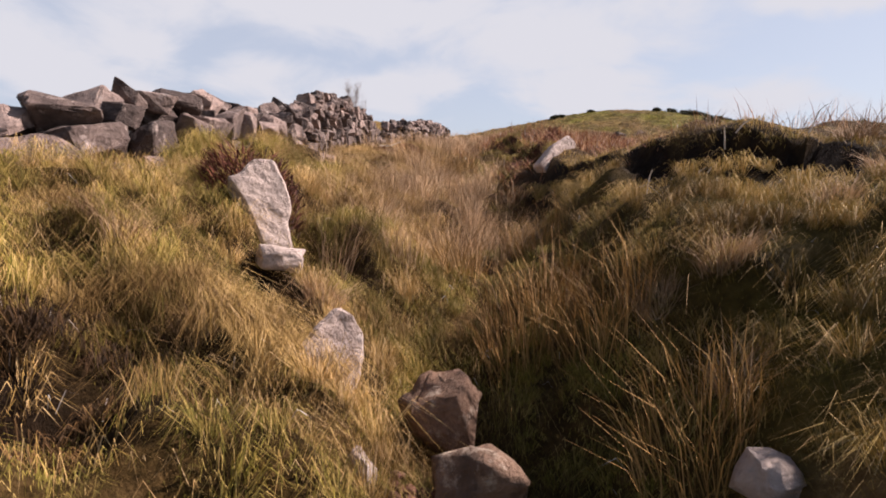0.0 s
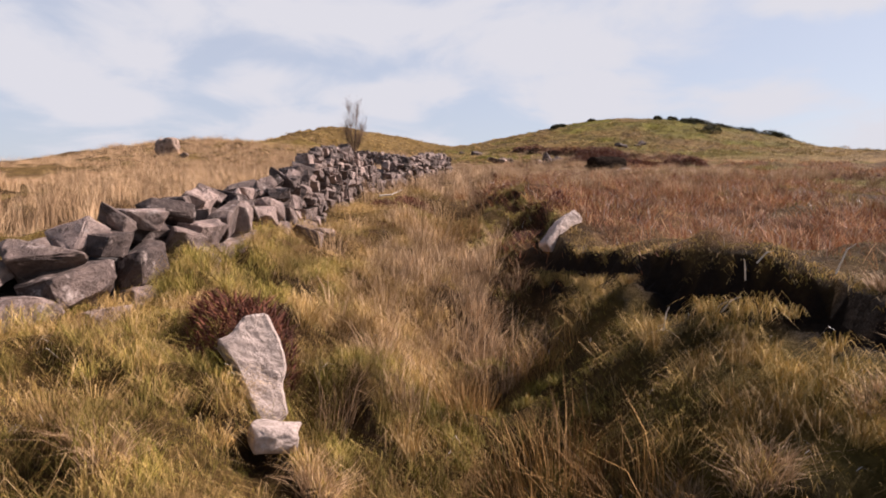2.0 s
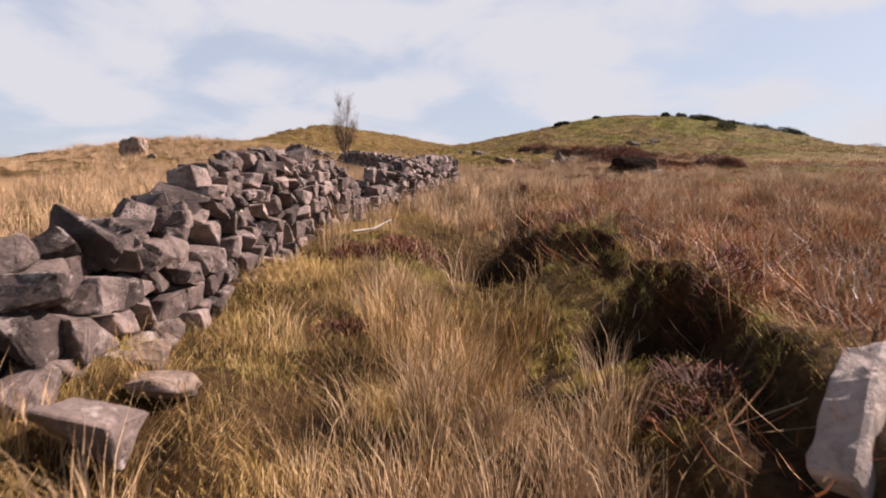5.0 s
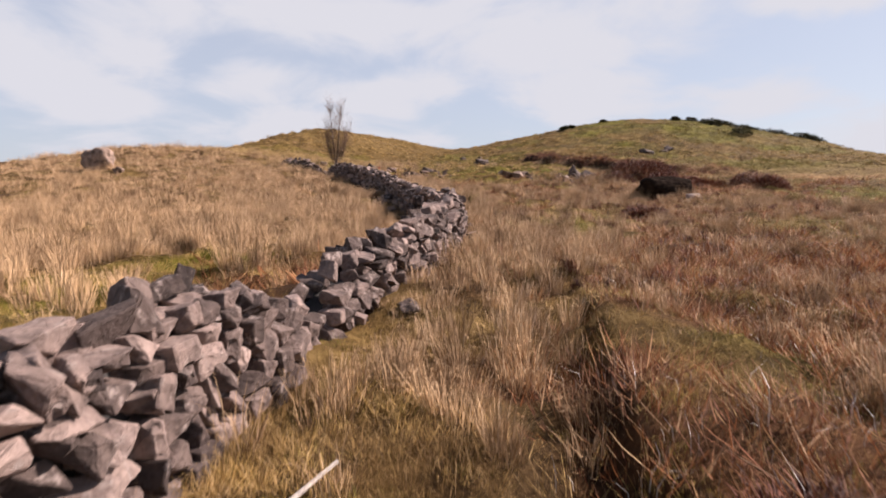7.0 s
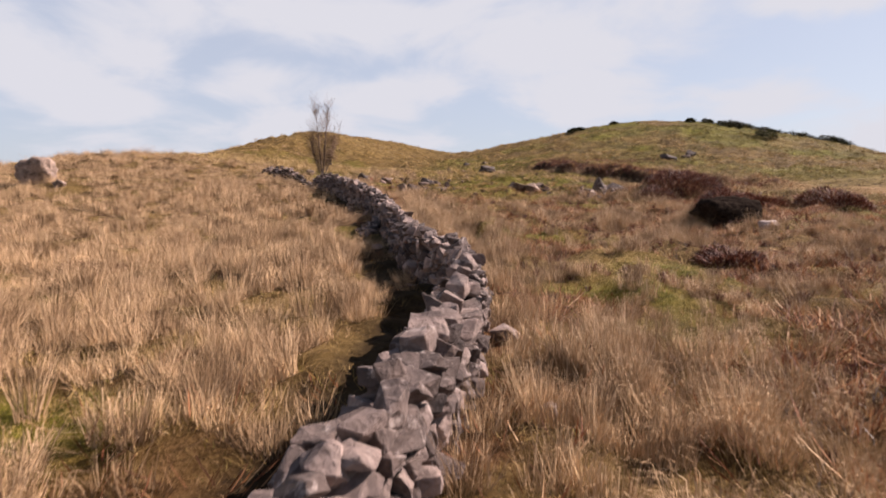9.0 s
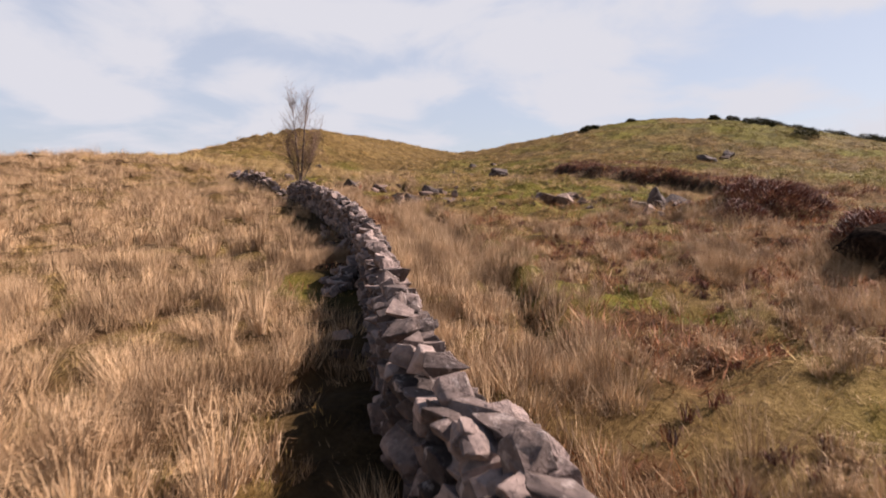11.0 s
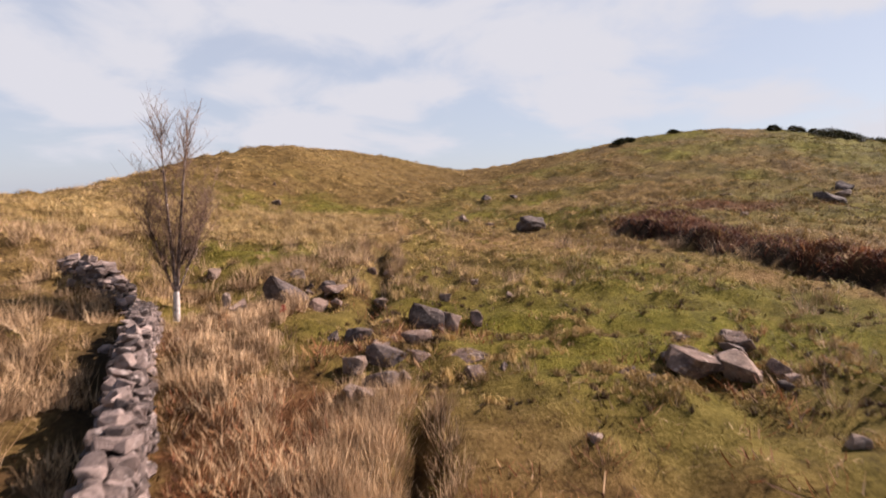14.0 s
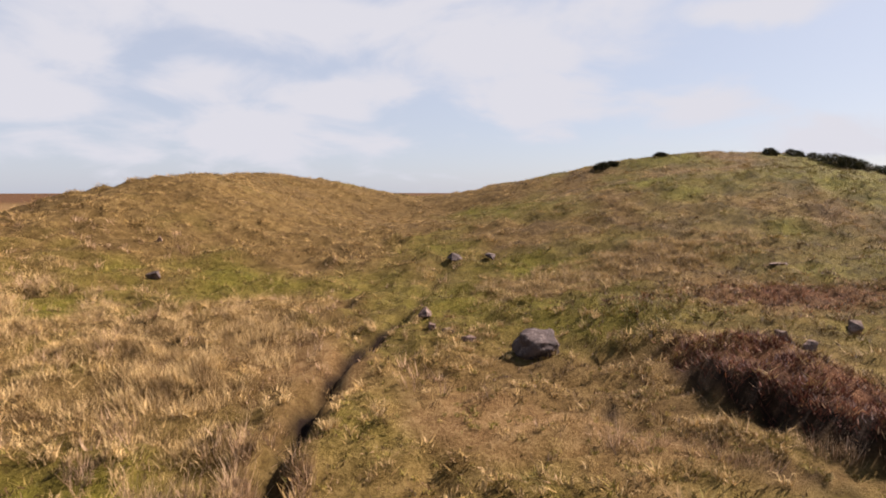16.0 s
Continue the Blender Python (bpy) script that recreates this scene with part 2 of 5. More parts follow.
fine = noise_out(n, l, 11.0, 8.0, 0.72, pos)
clump = noise_out(n, l, 1.7, 6.0, 0.66, pos)
both = n.new("ShaderNodeMath"); both.operation = "MULTIPLY_ADD"; both.inputs[1].default_value = 0.5
half = n.new("ShaderNodeMath"); half.operation = "MULTIPLY"; half.inputs[1].default_value = 0.5
l.new(clump, half.inputs[0]); l.new(fine, both.inputs[0]); l.new(half.outputs[0], both.inputs[2])
tone = both.outputs[0]
wide = noise_out(n, l, 0.22, 5.0, 0.6, pos)
litter = ramp(n, l, tone, [(0.40, (0.13, 0.082, 0.028)), (0.5, (0.31, 0.22, 0.08)), (0.6, (0.50, 0.375, 0.165))])
moss = ramp(n, l, tone, [(0.40, (0.12, 0.12, 0.015)), (0.5, (0.26, 0.265, 0.033)), (0.6, (0.40, 0.37, 0.07))])
# dark earth colour, also laid where shade falls
soil_shade = ramp(n, l, tone, [(0.35, (0.012, 0.008, 0.005)), (0.65, (0.05, 0.032, 0.02))])
rust = ramp(n, l, tone, [(0.40, (0.07, 0.03, 0.014)), (0.5, (0.22, 0.105, 0.048)), (0.6, (0.36, 0.2, 0.10))])
track = ramp(n, l, tone, [(0.38, (0.22, 0.135, 0.055)), (0.5, (0.42, 0.28, 0.125)), (0.6, (0.62, 0.45, 0.24))])
col = mixed(n, l, attribute("green"), litter, moss)
# dead thatch, darkened in colour for the shade between the tufts
shaded_thatch = ramp(n, l, tone, [(0.42, (0.04, 0.022, 0.01)), (0.5, (0.12, 0.07, 0.03)), (0.58, (0.24, 0.15, 0.075))])
col = mixed(n, l, attribute("shaded_thatch"), col, shaded_thatch)
col = mixed(n, l, attribute("rust"), col, rust)
col = mixed(n, l, ramp(n, l, wide, [(0.4, (0, 0, 0)), (0.65, (0.4, 0.4, 0.4))]), col, (0.17, 0.115, 0.05))
col = mixed(n, l, attribute("track"), col, track)
col = mixed(n, l, attribute("soil_shade"), col, soil_shade)
col = mixed(n, l, 1.0, col, (0.46, 0.405, 0.335), "MULTIPLY")
l.new(col, b.inputs["Base Color"])
b.inputs["Roughness"].default_value = 0.95
b.inputs["Specular IOR Level"].default_value = 0.1
bumped(n, l, b, tone, 1.0, 0.15)

# ---- lie of the land ----
rng = np.random.default_rng(7)
_table = np.random.default_rng(11).random((256, 256))


def value_noise(x, y):
    xi, yi = np.floor(x).astype(int), np.floor(y).astype(int)
    u, v = x - xi, y - yi
    u, v = u * u * (3 - 2 * u), v * v * (3 - 2 * v)
    g = lambda a, b: _table[a % 256, b % 256]
    return (g(xi, yi) * (1 - u) + g(xi + 1, yi) * u) * (1 - v) + (g(xi, yi + 1) * (1 - u) + g(xi + 1, yi + 1) * u) * v


def fbm(x, y, octaves=4):
    total, size = 0.0, 1.0
    for k in range(octaves):
        total = total + size * (value_noise(x * 2 ** k + 17.3 * k, y * 2 ** k + 9.1 * k) - 0.5)
        size *= 0.5
    return total


def step(a, b, v):
    t = np.clip((v - a) / (b - a), 0, 1)
    return t * t * (3 - 2 * t)


def hump(x, y, height, cx, cy, sx, sy, turn=0.0):
    c, s = math.cos(turn), math.sin(turn)
    u, v = (x - cx) * c + (y - cy) * s, -(x - cx) * s + (y - cy) * c
    return height * np.exp(-((u / sx) ** 2) / 2 - (v / sy) ** 2 / 2)


PROFILE_Y = (-60, 0, 8, 16, 25, 35, 45, 55, 65, 75, 90, 110, 140, 300, 1500)
PROFILE_Z = (-3.0, -0.07, 1.9, 2.74, 3.22, 3.56, 4.49, 5.34, 5.67, 4.23, -2.07, -11.59, 1.23, 1.5, 10.5)


def gully_x(y):
    return np.interp(y, (-3, 2, 5, 8, 11, 14, 17, 20), (0.1, 0.3, 0.4, 0.35, 0.2, 0.35, 0.9, 1.3))


def lip_x(y):
    return np.interp(y, (-3, 2.5, 3.2, 3.6, 4.0, 4.4, 5.2, 6.2, 7, 8, 9.0, 10, 11, 12, 13.4, 15, 17), (6.5, 3.8, 2.95, 2.7, 2.7, 2.35, 2.02, 1.75, 1.5, 1.5, 1.7, 1.8, 1.5, 1.15, 0.95, 1.2, 1.6))


def pit_zone(x, y):
    """The black hollows where the peat has slumped beside the gully."""
    return np.clip(hump(x, y, 1.4, 1.25, 9.7, 0.3, 0.36) + hump(x, y, 1.5, 0.42, 12.5, 0.4, 0.62) + hump(x, y, 1.2, -0.55, 12.8, 0.3, 0.2), 0, 1)


def wall_x(y):
    return np.interp(
        y,
        (0, 3, 4.4, 5.2, 7, 10.3, 14, 16, 18.2, 19.4, 20.6, 22.5, 24.5, 26, 27.4, 29.3, 33.3, 38.9, 43.6, 48.2, 51.8, 55.5, 57, 58.2, 59.6),
        (-4.6, -3.55, -3.0, -2.85, -2.75, -2.65, -2.4, -2.05, -1.42, -1.05, -0.7, -0.35, -0.1, -0.08, -0.3, -1.0, -1.7, -2.8, -4.05, -5.9, -7.7, -9.4, -10.8, -12.4, -14.6),
    )


def trench_x(y):
    return np.interp(y, (56, 60.8, 65.3, 69.3, 73.5, 78, 90, 100), (-3.3, -3.25, -3.95, -3.45, -2.35, -0.5, 2.6, 4.0))


def ditch_x(y):
    return np.interp(y, (30, 33, 36, 38, 43.4, 45, 47.5, 51), (1.0, 0.95, 0.75, 0.35, -0.35, -0.6, -1.4, -1.55))


def bank_x(y):
    """The foot of the bracken bank beyond the track."""
    return np.interp(y, (50, 56, 59, 62, 64, 66, 68.5, 71), (19.0, 14.8, 12.6, 10.9, 9.6, 8.7, 7.9, 8.2))


def track_y(x):
    return np.interp(x, (-12, -2, 4.6, 9.8, 14, 25), (77, 69.0, 64.0, 60.0, 56.0, 48.0))


def ledge(x, y):
    """Where in a small terrace of the banks a place lies: 0 at the foot of the step, 1 at the back."""
    return (y * 1.45 + 0.25 * x + 1.5 * fbm(x * 0.55 + 2, y * 0.4 + 8, 3)) % 1.0


def hummock(x, y):
    """The small humps and hollows of the upper moor."""
    return fbm(x * 0.8 + 7, y * 1.2 + 2, 2)


def shelf_zone(x, y):
    return step(0.7, 1.2, x - gully_x(y)) * (1 - step(-0.4, -0.1, x - lip_x(y))) * (1 - step(6.5, 8, y))


def lawn(x, y):
    """Small bright lawns among the straw."""
    g = 0.0
    for gx_, gy_ in ((2.7, 26.4), (3.5, 24.2), (-4.65, 20.8), (4.6, 15.6), (-6.2, 18.2), (5.6, 29.0), (1.9, 36.2), (3.4, 33.5), (4.4, 40.5), (-3.3, 36.4), (7.2, 36.0)):
        g = g + hump(x, y, 1.6, gx_, gy_, 1.05, 0.8)
    return np.clip(g, 0, 1)


def terrain(x, y, rough=True):
    z = 0.0
    for d in (-4, -2, 0, 2, 4):
        z = z + np.interp(y + d, PROFILE_Y, PROFILE_Z) / 5
    z = z + 0.008 * np.clip(x, -80, 80)
    z = z + hump(x, y, 13.37, -21.56, 109.94, 21.0, 11.05, 4.33) + hump(x, y, 26.52, 38.81, 113.33, 45.11, 19.93, 0.06)
    z = z + hump(x, y, 1.75, -26.5, 59.0, 9.0, 13.0)
    z = z + hump(x, y, 0.75, -18.0, 108.0, 2.6, 5.0) - hump(x, y, 0.35, -12.5, 119.0, 3.0, 4.0) + hump(x, y, 0.4, 11.0, 120.0, 4.0, 4.0)
    # the gully with its banks, at the start of the way
    near = 1 - step(16.0, 20.0, y)
    u = x - gully_x(y)
    z = z - near * np.interp(y, (-3, 2, 6, 14, 18), (0.3, 0.35, 0.42, 0.25, 0.1)) * np.exp(-((u / 0.75) ** 2))
    z = z + (1 - step(6.5, 10.0, y)) * 0.62 * step(-0.6, -2.6, u)
    z = z + (1 - step(4.8, 7.2, y)) * (0.50 * step(0.4, 1.3, u) + 0.22 * step(1.2, 2.2, u)) - hump(x, y, 0.16, 1.45, 1.75, 0.4, 0.4)
    v = x - lip_x(y)
    z = z + near * (0.31 - 0.08 * step(6, 8, y) - 0.10 * step(2.4, 3.4, x)) * (1 + 0.8 * fbm(y * 0.8 + 3, y * 0.1, 2)) * step(-0.16, 0.06, v) * (1 - 0.6 * step(0.3, 3.5, v))
    z = z - 0.5 * step(0.15, 0.85, pit_zone(x, y)) + hump(x, y, 0.2, 1.3, 11.2, 0.5, 0.4)
    z = z - hump(x, y, 0.27, -1.35, 2.1, 0.5, 0.35) - hump(x, y, 0.24, -0.6, 5.9, 0.6, 0.9) - hump(x, y, 0.2, -1.7, 7.3, 0.5, 0.7) - hump(x, y, 0.22, 1.4, 2.3, 0.3, 0.25) + hump(x, y, 0.08, 3.1, 3.7, 0.6, 0.5)
    # the ditch that follows the wall
    w = x - ditch_x(y)
    z = z - step(30, 33, y) * (1 - step(49, 52, y)) * (0.45 * np.exp(-((w / 0.34) ** 2)) - 0.18 * np.exp(-(((w - 0.8) / 0.5) ** 2)))
    # the small trench up to the saddle, and the bank on the right
    w = x - trench_x(y)
    z = z - 0.58 * step(53, 58, y) * (1 - 0.6 * step(72, 80, y)) * (1 - step(88, 98, y)) * np.exp(-((w / 0.36) ** 2))
    z = z - hump(x, y, 0.45, 4.3, 72.0, 3.0, 4.0) + hump(x, y, 0.4, 10.0, 75.5, 5.0, 2.2) + hump(x, y, 0.45, 10.8, 40.6, 2.2, 1.2)
    z = z - hump(x, y, 0.8, -8.9, 57.0, 1.5, 2.0) + hump(x, y, 0.9, 13.2, 47.6, 2.6, 1.4)
    q = x - bank_x(y)
    z = z + step(50, 54, y) * (1 - step(70, 72.5, y)) * (0.72 + 0.6 * fbm(x * 0.3 + 2, y * 0.3, 2)) * step(0.0, 1.1, q + 0.6 * fbm(x * 0.5, y * 0.5, 2)) * (1 - step(3.0, 9.0, q))
    if rough:
        f = ledge(x, y)
        banks = np.maximum(shelf_zone(x, y), 0.6 * step(-0.5, -0.9, u) * step(0.5, 0.9, x - wall_x(y)) * (1 - step(6.5, 8, y)))
        z = z + banks * np.where(u > 0, 0.2, 0.36) * (step(0.0, 0.22, f) - f)
        z = z + 0.30 * fbm(x * 2.1 + 9, y * 2.1, 2) * (1 - step(7, 12, y)) * (1 - 0.6 * step(0.6, 1.2, u))
        z = z + 0.5 * hummock(x, y) * np.maximum(step(46, 58, y), 0.75 * step(24, 29, y) * step(2.0, 3.5, x - wall_x(y)) * step(0.7, 1.4, x - ditch_x(y))) * (1 - step(98, 108, y)) * (1 - 0.7 * track_zone(x, y)) * step(0.6, 1.4, np.abs(x - trench_x(y)))
        z = z + 0.26 * fbm(x * 1.1, y * 1.1, 3) + 0.30 * fbm(x * 0.55 + 3, y * 1.15 + 5, 2) * step(56, 66, y) * (1 - step(130, 200, y)) + 0.3 * fbm(x * 0.13 + 40, y * 0.13, 3) * step(18, 45, np.hypot(x, y)) * (1 - 0.75 * step(60, 80, y))
    return z


def straw_zone(x, y):
    """How thick the tall straw grass stands."""
    s = x - wall_x(y)
    rim = 0.9 * (1 - step(0.5, 2.2, np.abs(y - track_y(x) - 3.0))) * step(-6, -2, x) * (1 - step(14, 20, x)) * step(60, 64, y) * 0.5
    left = step(-0.95, -1.65, s + 0.5 * fbm(y * 0.4, y * 0.0 + 3, 2)) * step(7, 12, y) * (1 - 0.45 * step(60, 72, y)) * (0.5 + 0.4 * step(28, 34, y) + 0.5 * step(-0.25, -0.05, fbm(x * 0.22 + 3, y * 0.22 + 8, 3))).clip(0, 1)
    right = step(0.3, 0.6, s) * (1 - step(1.9, 4.0, s - 0.9 * step(30, 36, y) + 2.0 * fbm(x * 0.3, y * 0.3))) * (0.15 * step(5, 9, y) + 0.85 * step(13.2, 15.5, y)) * (1 - step(54, 58, y))
    first = 0.35 * (1 - step(0.5, 1.1, np.abs(x - gully_x(y) + 0.4))) * step(4.2, 6.0, y) * (1 - step(12, 16, y))
    right = right * (1 - np.minimum(1, hump(x, y, 1.2, 6.2, 19.5, 2.4, 3.4)))
    right = right * (1 - 0.6 * (1 - step(16.0, 18.0, y)) * (1 - step(0.9, 1.6, s)))
    patchy = step(-0.04, 0.2, fbm(x * 0.2 + 5, y * 0.2 + 3, 3) + 0.1 * (x < wall_x(y))) * 0.85 * step(8, 12, y) * step(0.4, 0.9, x - np.where(y < 15, lip_x(y), -99)) * (1 - 0.75 * step(46, 50, y) * step(-4, -1, x)) * (1 - np.minimum(1, hump(x, y, 1.3, 6.2, 19.5, 2.2, 3.4)))
    patchy = np.maximum(np.maximum(patchy, rim), np.minimum(1, hump(x, y, 1.2, -14, 74, 5.5, 5.5) + 1.2 * (np.abs(np.abs(x - trench_x(y)) - 0.6) < 0.35) * step(60, 62, y) * (1 - step(70, 74, y))))
    gaps = 0.16 + 0.84 * step(-0.10, 0.08, fbm(x * 0.95 + 31, y * 0.95 + 7, 2))
    gaps = gaps * (1 - (1 - step(8, 10, y)) * step(-0.6, -0.2, x - lip_x(y)) * (1 - step(2.0, 4.0, x - lip_x(y))))
    gaps = gaps * (1 - lawn(x, y)) * (1 - step(0.25, 0.42, 0.62 - np.abs(x - trench_x(y))) * (y > 55))
    return np.clip(np.maximum(np.maximum(left, first), np.maximum(right, patchy)) * gaps * (1 - np.minimum(0.9, hump(x, y, 1.2, -3.1, 18.7, 0.9, 1.2))), 0, 1)


def shaded_thatch_zone(x, y):
    return np.clip(straw_zone(x, y) * (1 - step(62, 72, y)) + 0.85 * (1 - step(13, 15, y)) * step(0.3, 0.7, x - wall_x(y)) * (1 - 0.6 * shelf_zone(x, y)) * (1 - np.minimum(0.8, hump(x, y, 1.0, 0.3, 12.0, 1.4, 1.0))), 0, 1)


def green_zone(x, y):
    g = 0.26 + (1.2 + 0.5 * step(66, 80, y)) * fbm(x * 0.13 + 60, y * 0.13 + 30, 3)
    g = g + 0.45 * (1 - step(5, 9, y)) + 0.45 * step(49.5, 53.5, y) * step(-5, -1, x) * step(2.0, -3.0, y - track_y(x))
    g = g + 0.2 * step(76, 84, y) * step(6, 16, x) - 0.1 * step(66, 72, y) * (1 - step(-2, 6, x)) - 0.5 * (1 - step(1.5, 3.5, np.abs(y - 0.35 * x - 79.0))) * step(2, 6, x) * (1 - step(16, 24, x)) + hump(x, y, 0.7, -11.5, 84, 2.2, 6.5) + hump(x, y, 0.7, -9, 63.5, 2.5, 1.6) + hump(x, y, 0.6, 8.5, 74.5, 3.0, 2.0) + 0.22 * step(70, 76, y) * step(4, 9, x) - 0.25 * step(68, 74, y) * (1 - step(-8, -4, x))
    g = g + 1.2 * lawn(x, y) + hump(x, y, 0.5, 0.3, 12.0, 1.4, 1.0)
    return np.clip(g - 0.5 * straw_zone(x, y) * step(9, 14, y) - 0.4 * step(30, 35, y) * (1 - step(58, 62, y)) * step(0.0, -2.0, x - wall_x(y)), 0, 1)


def track_zone(x, y):
    d = y - track_y(x)
    return np.clip((1 - step(1.4, 2.8, np.abs(d - 1.0))) * step(-9, -4, x) * (0.75 + fbm(x * 0.5, y * 0.5, 3)) + hump(x, y, 1.4, 1.32, 1.62, 0.3, 0.14) + 0.9 * step(130, 180, y) * (1 - step(450, 700, y)), 0, 1)


def rust_zone(x, y):
    r = step(-0.08, 0.10, fbm(x * 0.24 + 11, y * 0.24 + 71, 3) + 0.7 * fbm(x * 0.8, y * 0.8, 2) + (0.22 - 0.24 * step(13, 17, y) + 0.34 * step(18, 24, y)) * step(2, 5, x) * (1 - step(36, 52, y)))
    r = r * (1 - pit_zone(x, y)) * (1 - 0.8 * step(14, 18, y) * (1 - step(-0.06, 0.1, fbm(x * 0.7 + 15, y * 0.7 + 6, 2))))
    r = r * step(0.05, 0.5, x - lip_x(y) * (y < 15) + 0.75 * step(6, 7.5, y)) * (1 - step(44, 50, y)) * step(2.5, 4, y)
    q = x - bank_x(y)
    bank = (1.15 + 0.7 * fbm(x * 0.45, y * 0.45, 3)) * step(-0.1, 0.5, q) * (1 - step(2.6, 5.0, q + 3 * fbm(x * 0.3, y * 0.3, 3))) * step(50, 53, y) * (1 - step(70.5, 72, y))
    side = hump(x, y, 1.3, -3.6, 39.7, 0.5, 1.6) + hump(x, y, 1.1, -4.4, 48.2, 0.8, 2.4) + hump(x, y, 1.0, 0.6, 46.5, 1.4, 1.0) + hump(x, y, 1.4, -3.1, 18.7, 0.9, 1.3) + hump(x, y, 1.2, 13.2, 47.4, 2.6, 1.4) + hump(x, y, 1.0, 17, 76, 5, 1.5) + hump(x, y, 1.1, 6.2, 19.5, 2.2, 2.6) + hump(x, y, 1.0, 6.5, 23.0, 2.0, 1.6) + hump(x, y, 1.1, 8.6, 37.5, 2.0, 3.4) + hump(x, y, 1.2, -7.9, 54.6, 0.7, 1.5)
    gap = 1.1 * step(0.35, 0.6, x - wall_x(y)) * (1 - step(-1.6, -1.0, x - ditch_x(y))) * step(40.5, 43, y) * (1 - step(50, 53, y)) * (0.8 + fbm(x * 0.8, y * 0.8, 2))
    for cx, cy, w in ((-5.4, 57.4, 1.3), (-1.7, 54.2, 1.6), (5.3, 51.9, 1.4), (9.0, 49.4, 1.3), (-3.2, 54.0, 1.0)):
        side = side + hump(x, y, 0.75, cx, cy, w, w * 0.7) * step(-0.15, 0.1, fbm(x * 0.9, y * 0.9, 2))
    return np.clip(np.maximum(np.maximum(r, bank), side + gap) + 0.9 * step(450, 700, y), 0, 1)


def soil_shade_zone(x, y):
    v = x - lip_x(y)
    pits = 0.95 * step(0.2, 0.7, pit_zone(x, y))
    # bare earth of the lip, its dark colour carried over the shaded undercut
    lip = step(-0.6, -0.3, v) * (1 - step(0.05, 0.12, v)) * (1 - 0.65 * step(7.0, 8.0, y)) * (1 - step(14.5, 16, y)) * step(1, 3, y)
    worn = 0.9 + 0.7 * fbm(x * 0.9, y * 0.45, 3)
    rut = 0.9 * np.exp(-(((y - 67.1 + 1.25 * (x - 5.05) + 0.15 * fbm(x * 0.9, y * 0.9, 2)) / 0.34) ** 2)) * step(4.3, 5.0, x) * (1 - step(8.6, 9.6, x)) * step(-0.3, -0.1, fbm(x * 1.3 + 2, y * 1.3, 2))
    hags = 0.35 * step(0.03, 0.2, fbm(x * 0.4 + 3, y * 1.0 + 40, 3)) * step(64, 74, y) * (1 - step(118, 124, y)) * (0.45 + 0.55 * step(4, 12, x))
    # strip of soil colour where the wall's cast shadow lies
    wall_shade = 0.75 * step(-1.7, -1.2, x - wall_x(y)) * (1 - step(-0.3, 0.0, x - wall_x(y))) * step(16, 19, y) * (1 - step(54, 56, y))
    bed = (0.2 + 0.35 * step(4, 6, y)) * np.exp(-(((x - gully_x(y)) / 0.35) ** 2)) * (1 - step(15, 18, y))
    ditch = 1.3 * worn * (0.45 + 0.75 * step(-0.1, 0.1, fbm(x * 0.05, y * 0.33 + 20, 2))) * np.exp(-(((x - trench_x(y)) / 0.3) ** 2)) * step(55, 58, y) * (1 - step(76, 90, y))
    drain = np.exp(-(((x - ditch_x(y)) / 0.28) ** 2)) * step(30, 32, y) * (1 - step(49, 51.5, y)) * (0.55 + 0.6 * step(-0.15, 0.15, fbm(x * 0.1, y * 0.5 + 7, 2)))
    # earthy front of the bank, darkened too for the shadow beneath it
    foot = (1 - step(0.35, 0.9, np.abs(x - bank_x(y) - 0.4))) * step(52, 55, y) * (1 - step(68, 71, y)) * 0.95
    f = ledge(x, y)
    # soil colour at each step's foot stands for the shade of its undercut
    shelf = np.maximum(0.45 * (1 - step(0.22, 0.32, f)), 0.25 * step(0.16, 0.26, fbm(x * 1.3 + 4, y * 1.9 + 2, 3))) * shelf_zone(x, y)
    shelf = np.maximum(shelf * (1 - np.minimum(1, hump(x, y, 1.5, 1.3, 1.75, 0.4, 0.3))), np.maximum(hags, wall_shade))
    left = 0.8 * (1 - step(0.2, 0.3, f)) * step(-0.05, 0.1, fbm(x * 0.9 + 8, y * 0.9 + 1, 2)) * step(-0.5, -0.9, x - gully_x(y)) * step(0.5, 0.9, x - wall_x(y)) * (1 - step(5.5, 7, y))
    # shadow in the low hollow and beneath the overhang, put in as soil
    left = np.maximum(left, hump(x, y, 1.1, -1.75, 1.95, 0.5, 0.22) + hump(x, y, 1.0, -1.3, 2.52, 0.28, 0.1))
    lip = np.maximum(lip, np.maximum(shelf, left))
    return np.clip(np.maximum(np.maximum(np.maximum(lip, bed), np.maximum(ditch, np.maximum(drain, pits))), np.maximum(foot, rut)), 0, 1)


def spaced(lo, hi, fine, grow, reach_lo, reach_hi):
    mid = list(np.arange(lo, hi, fine))
    down, up, s = [], [], fine
    while lo - sum(down) > reach_lo:
        s *= grow
        down.append(s)
    s = fine
    while hi + sum(up) < reach_hi:
        s *= grow
        up.append(s)
    return np.array(sorted(list(lo - np.cumsum(down)) + mid + list(hi + np.cumsum(up))))


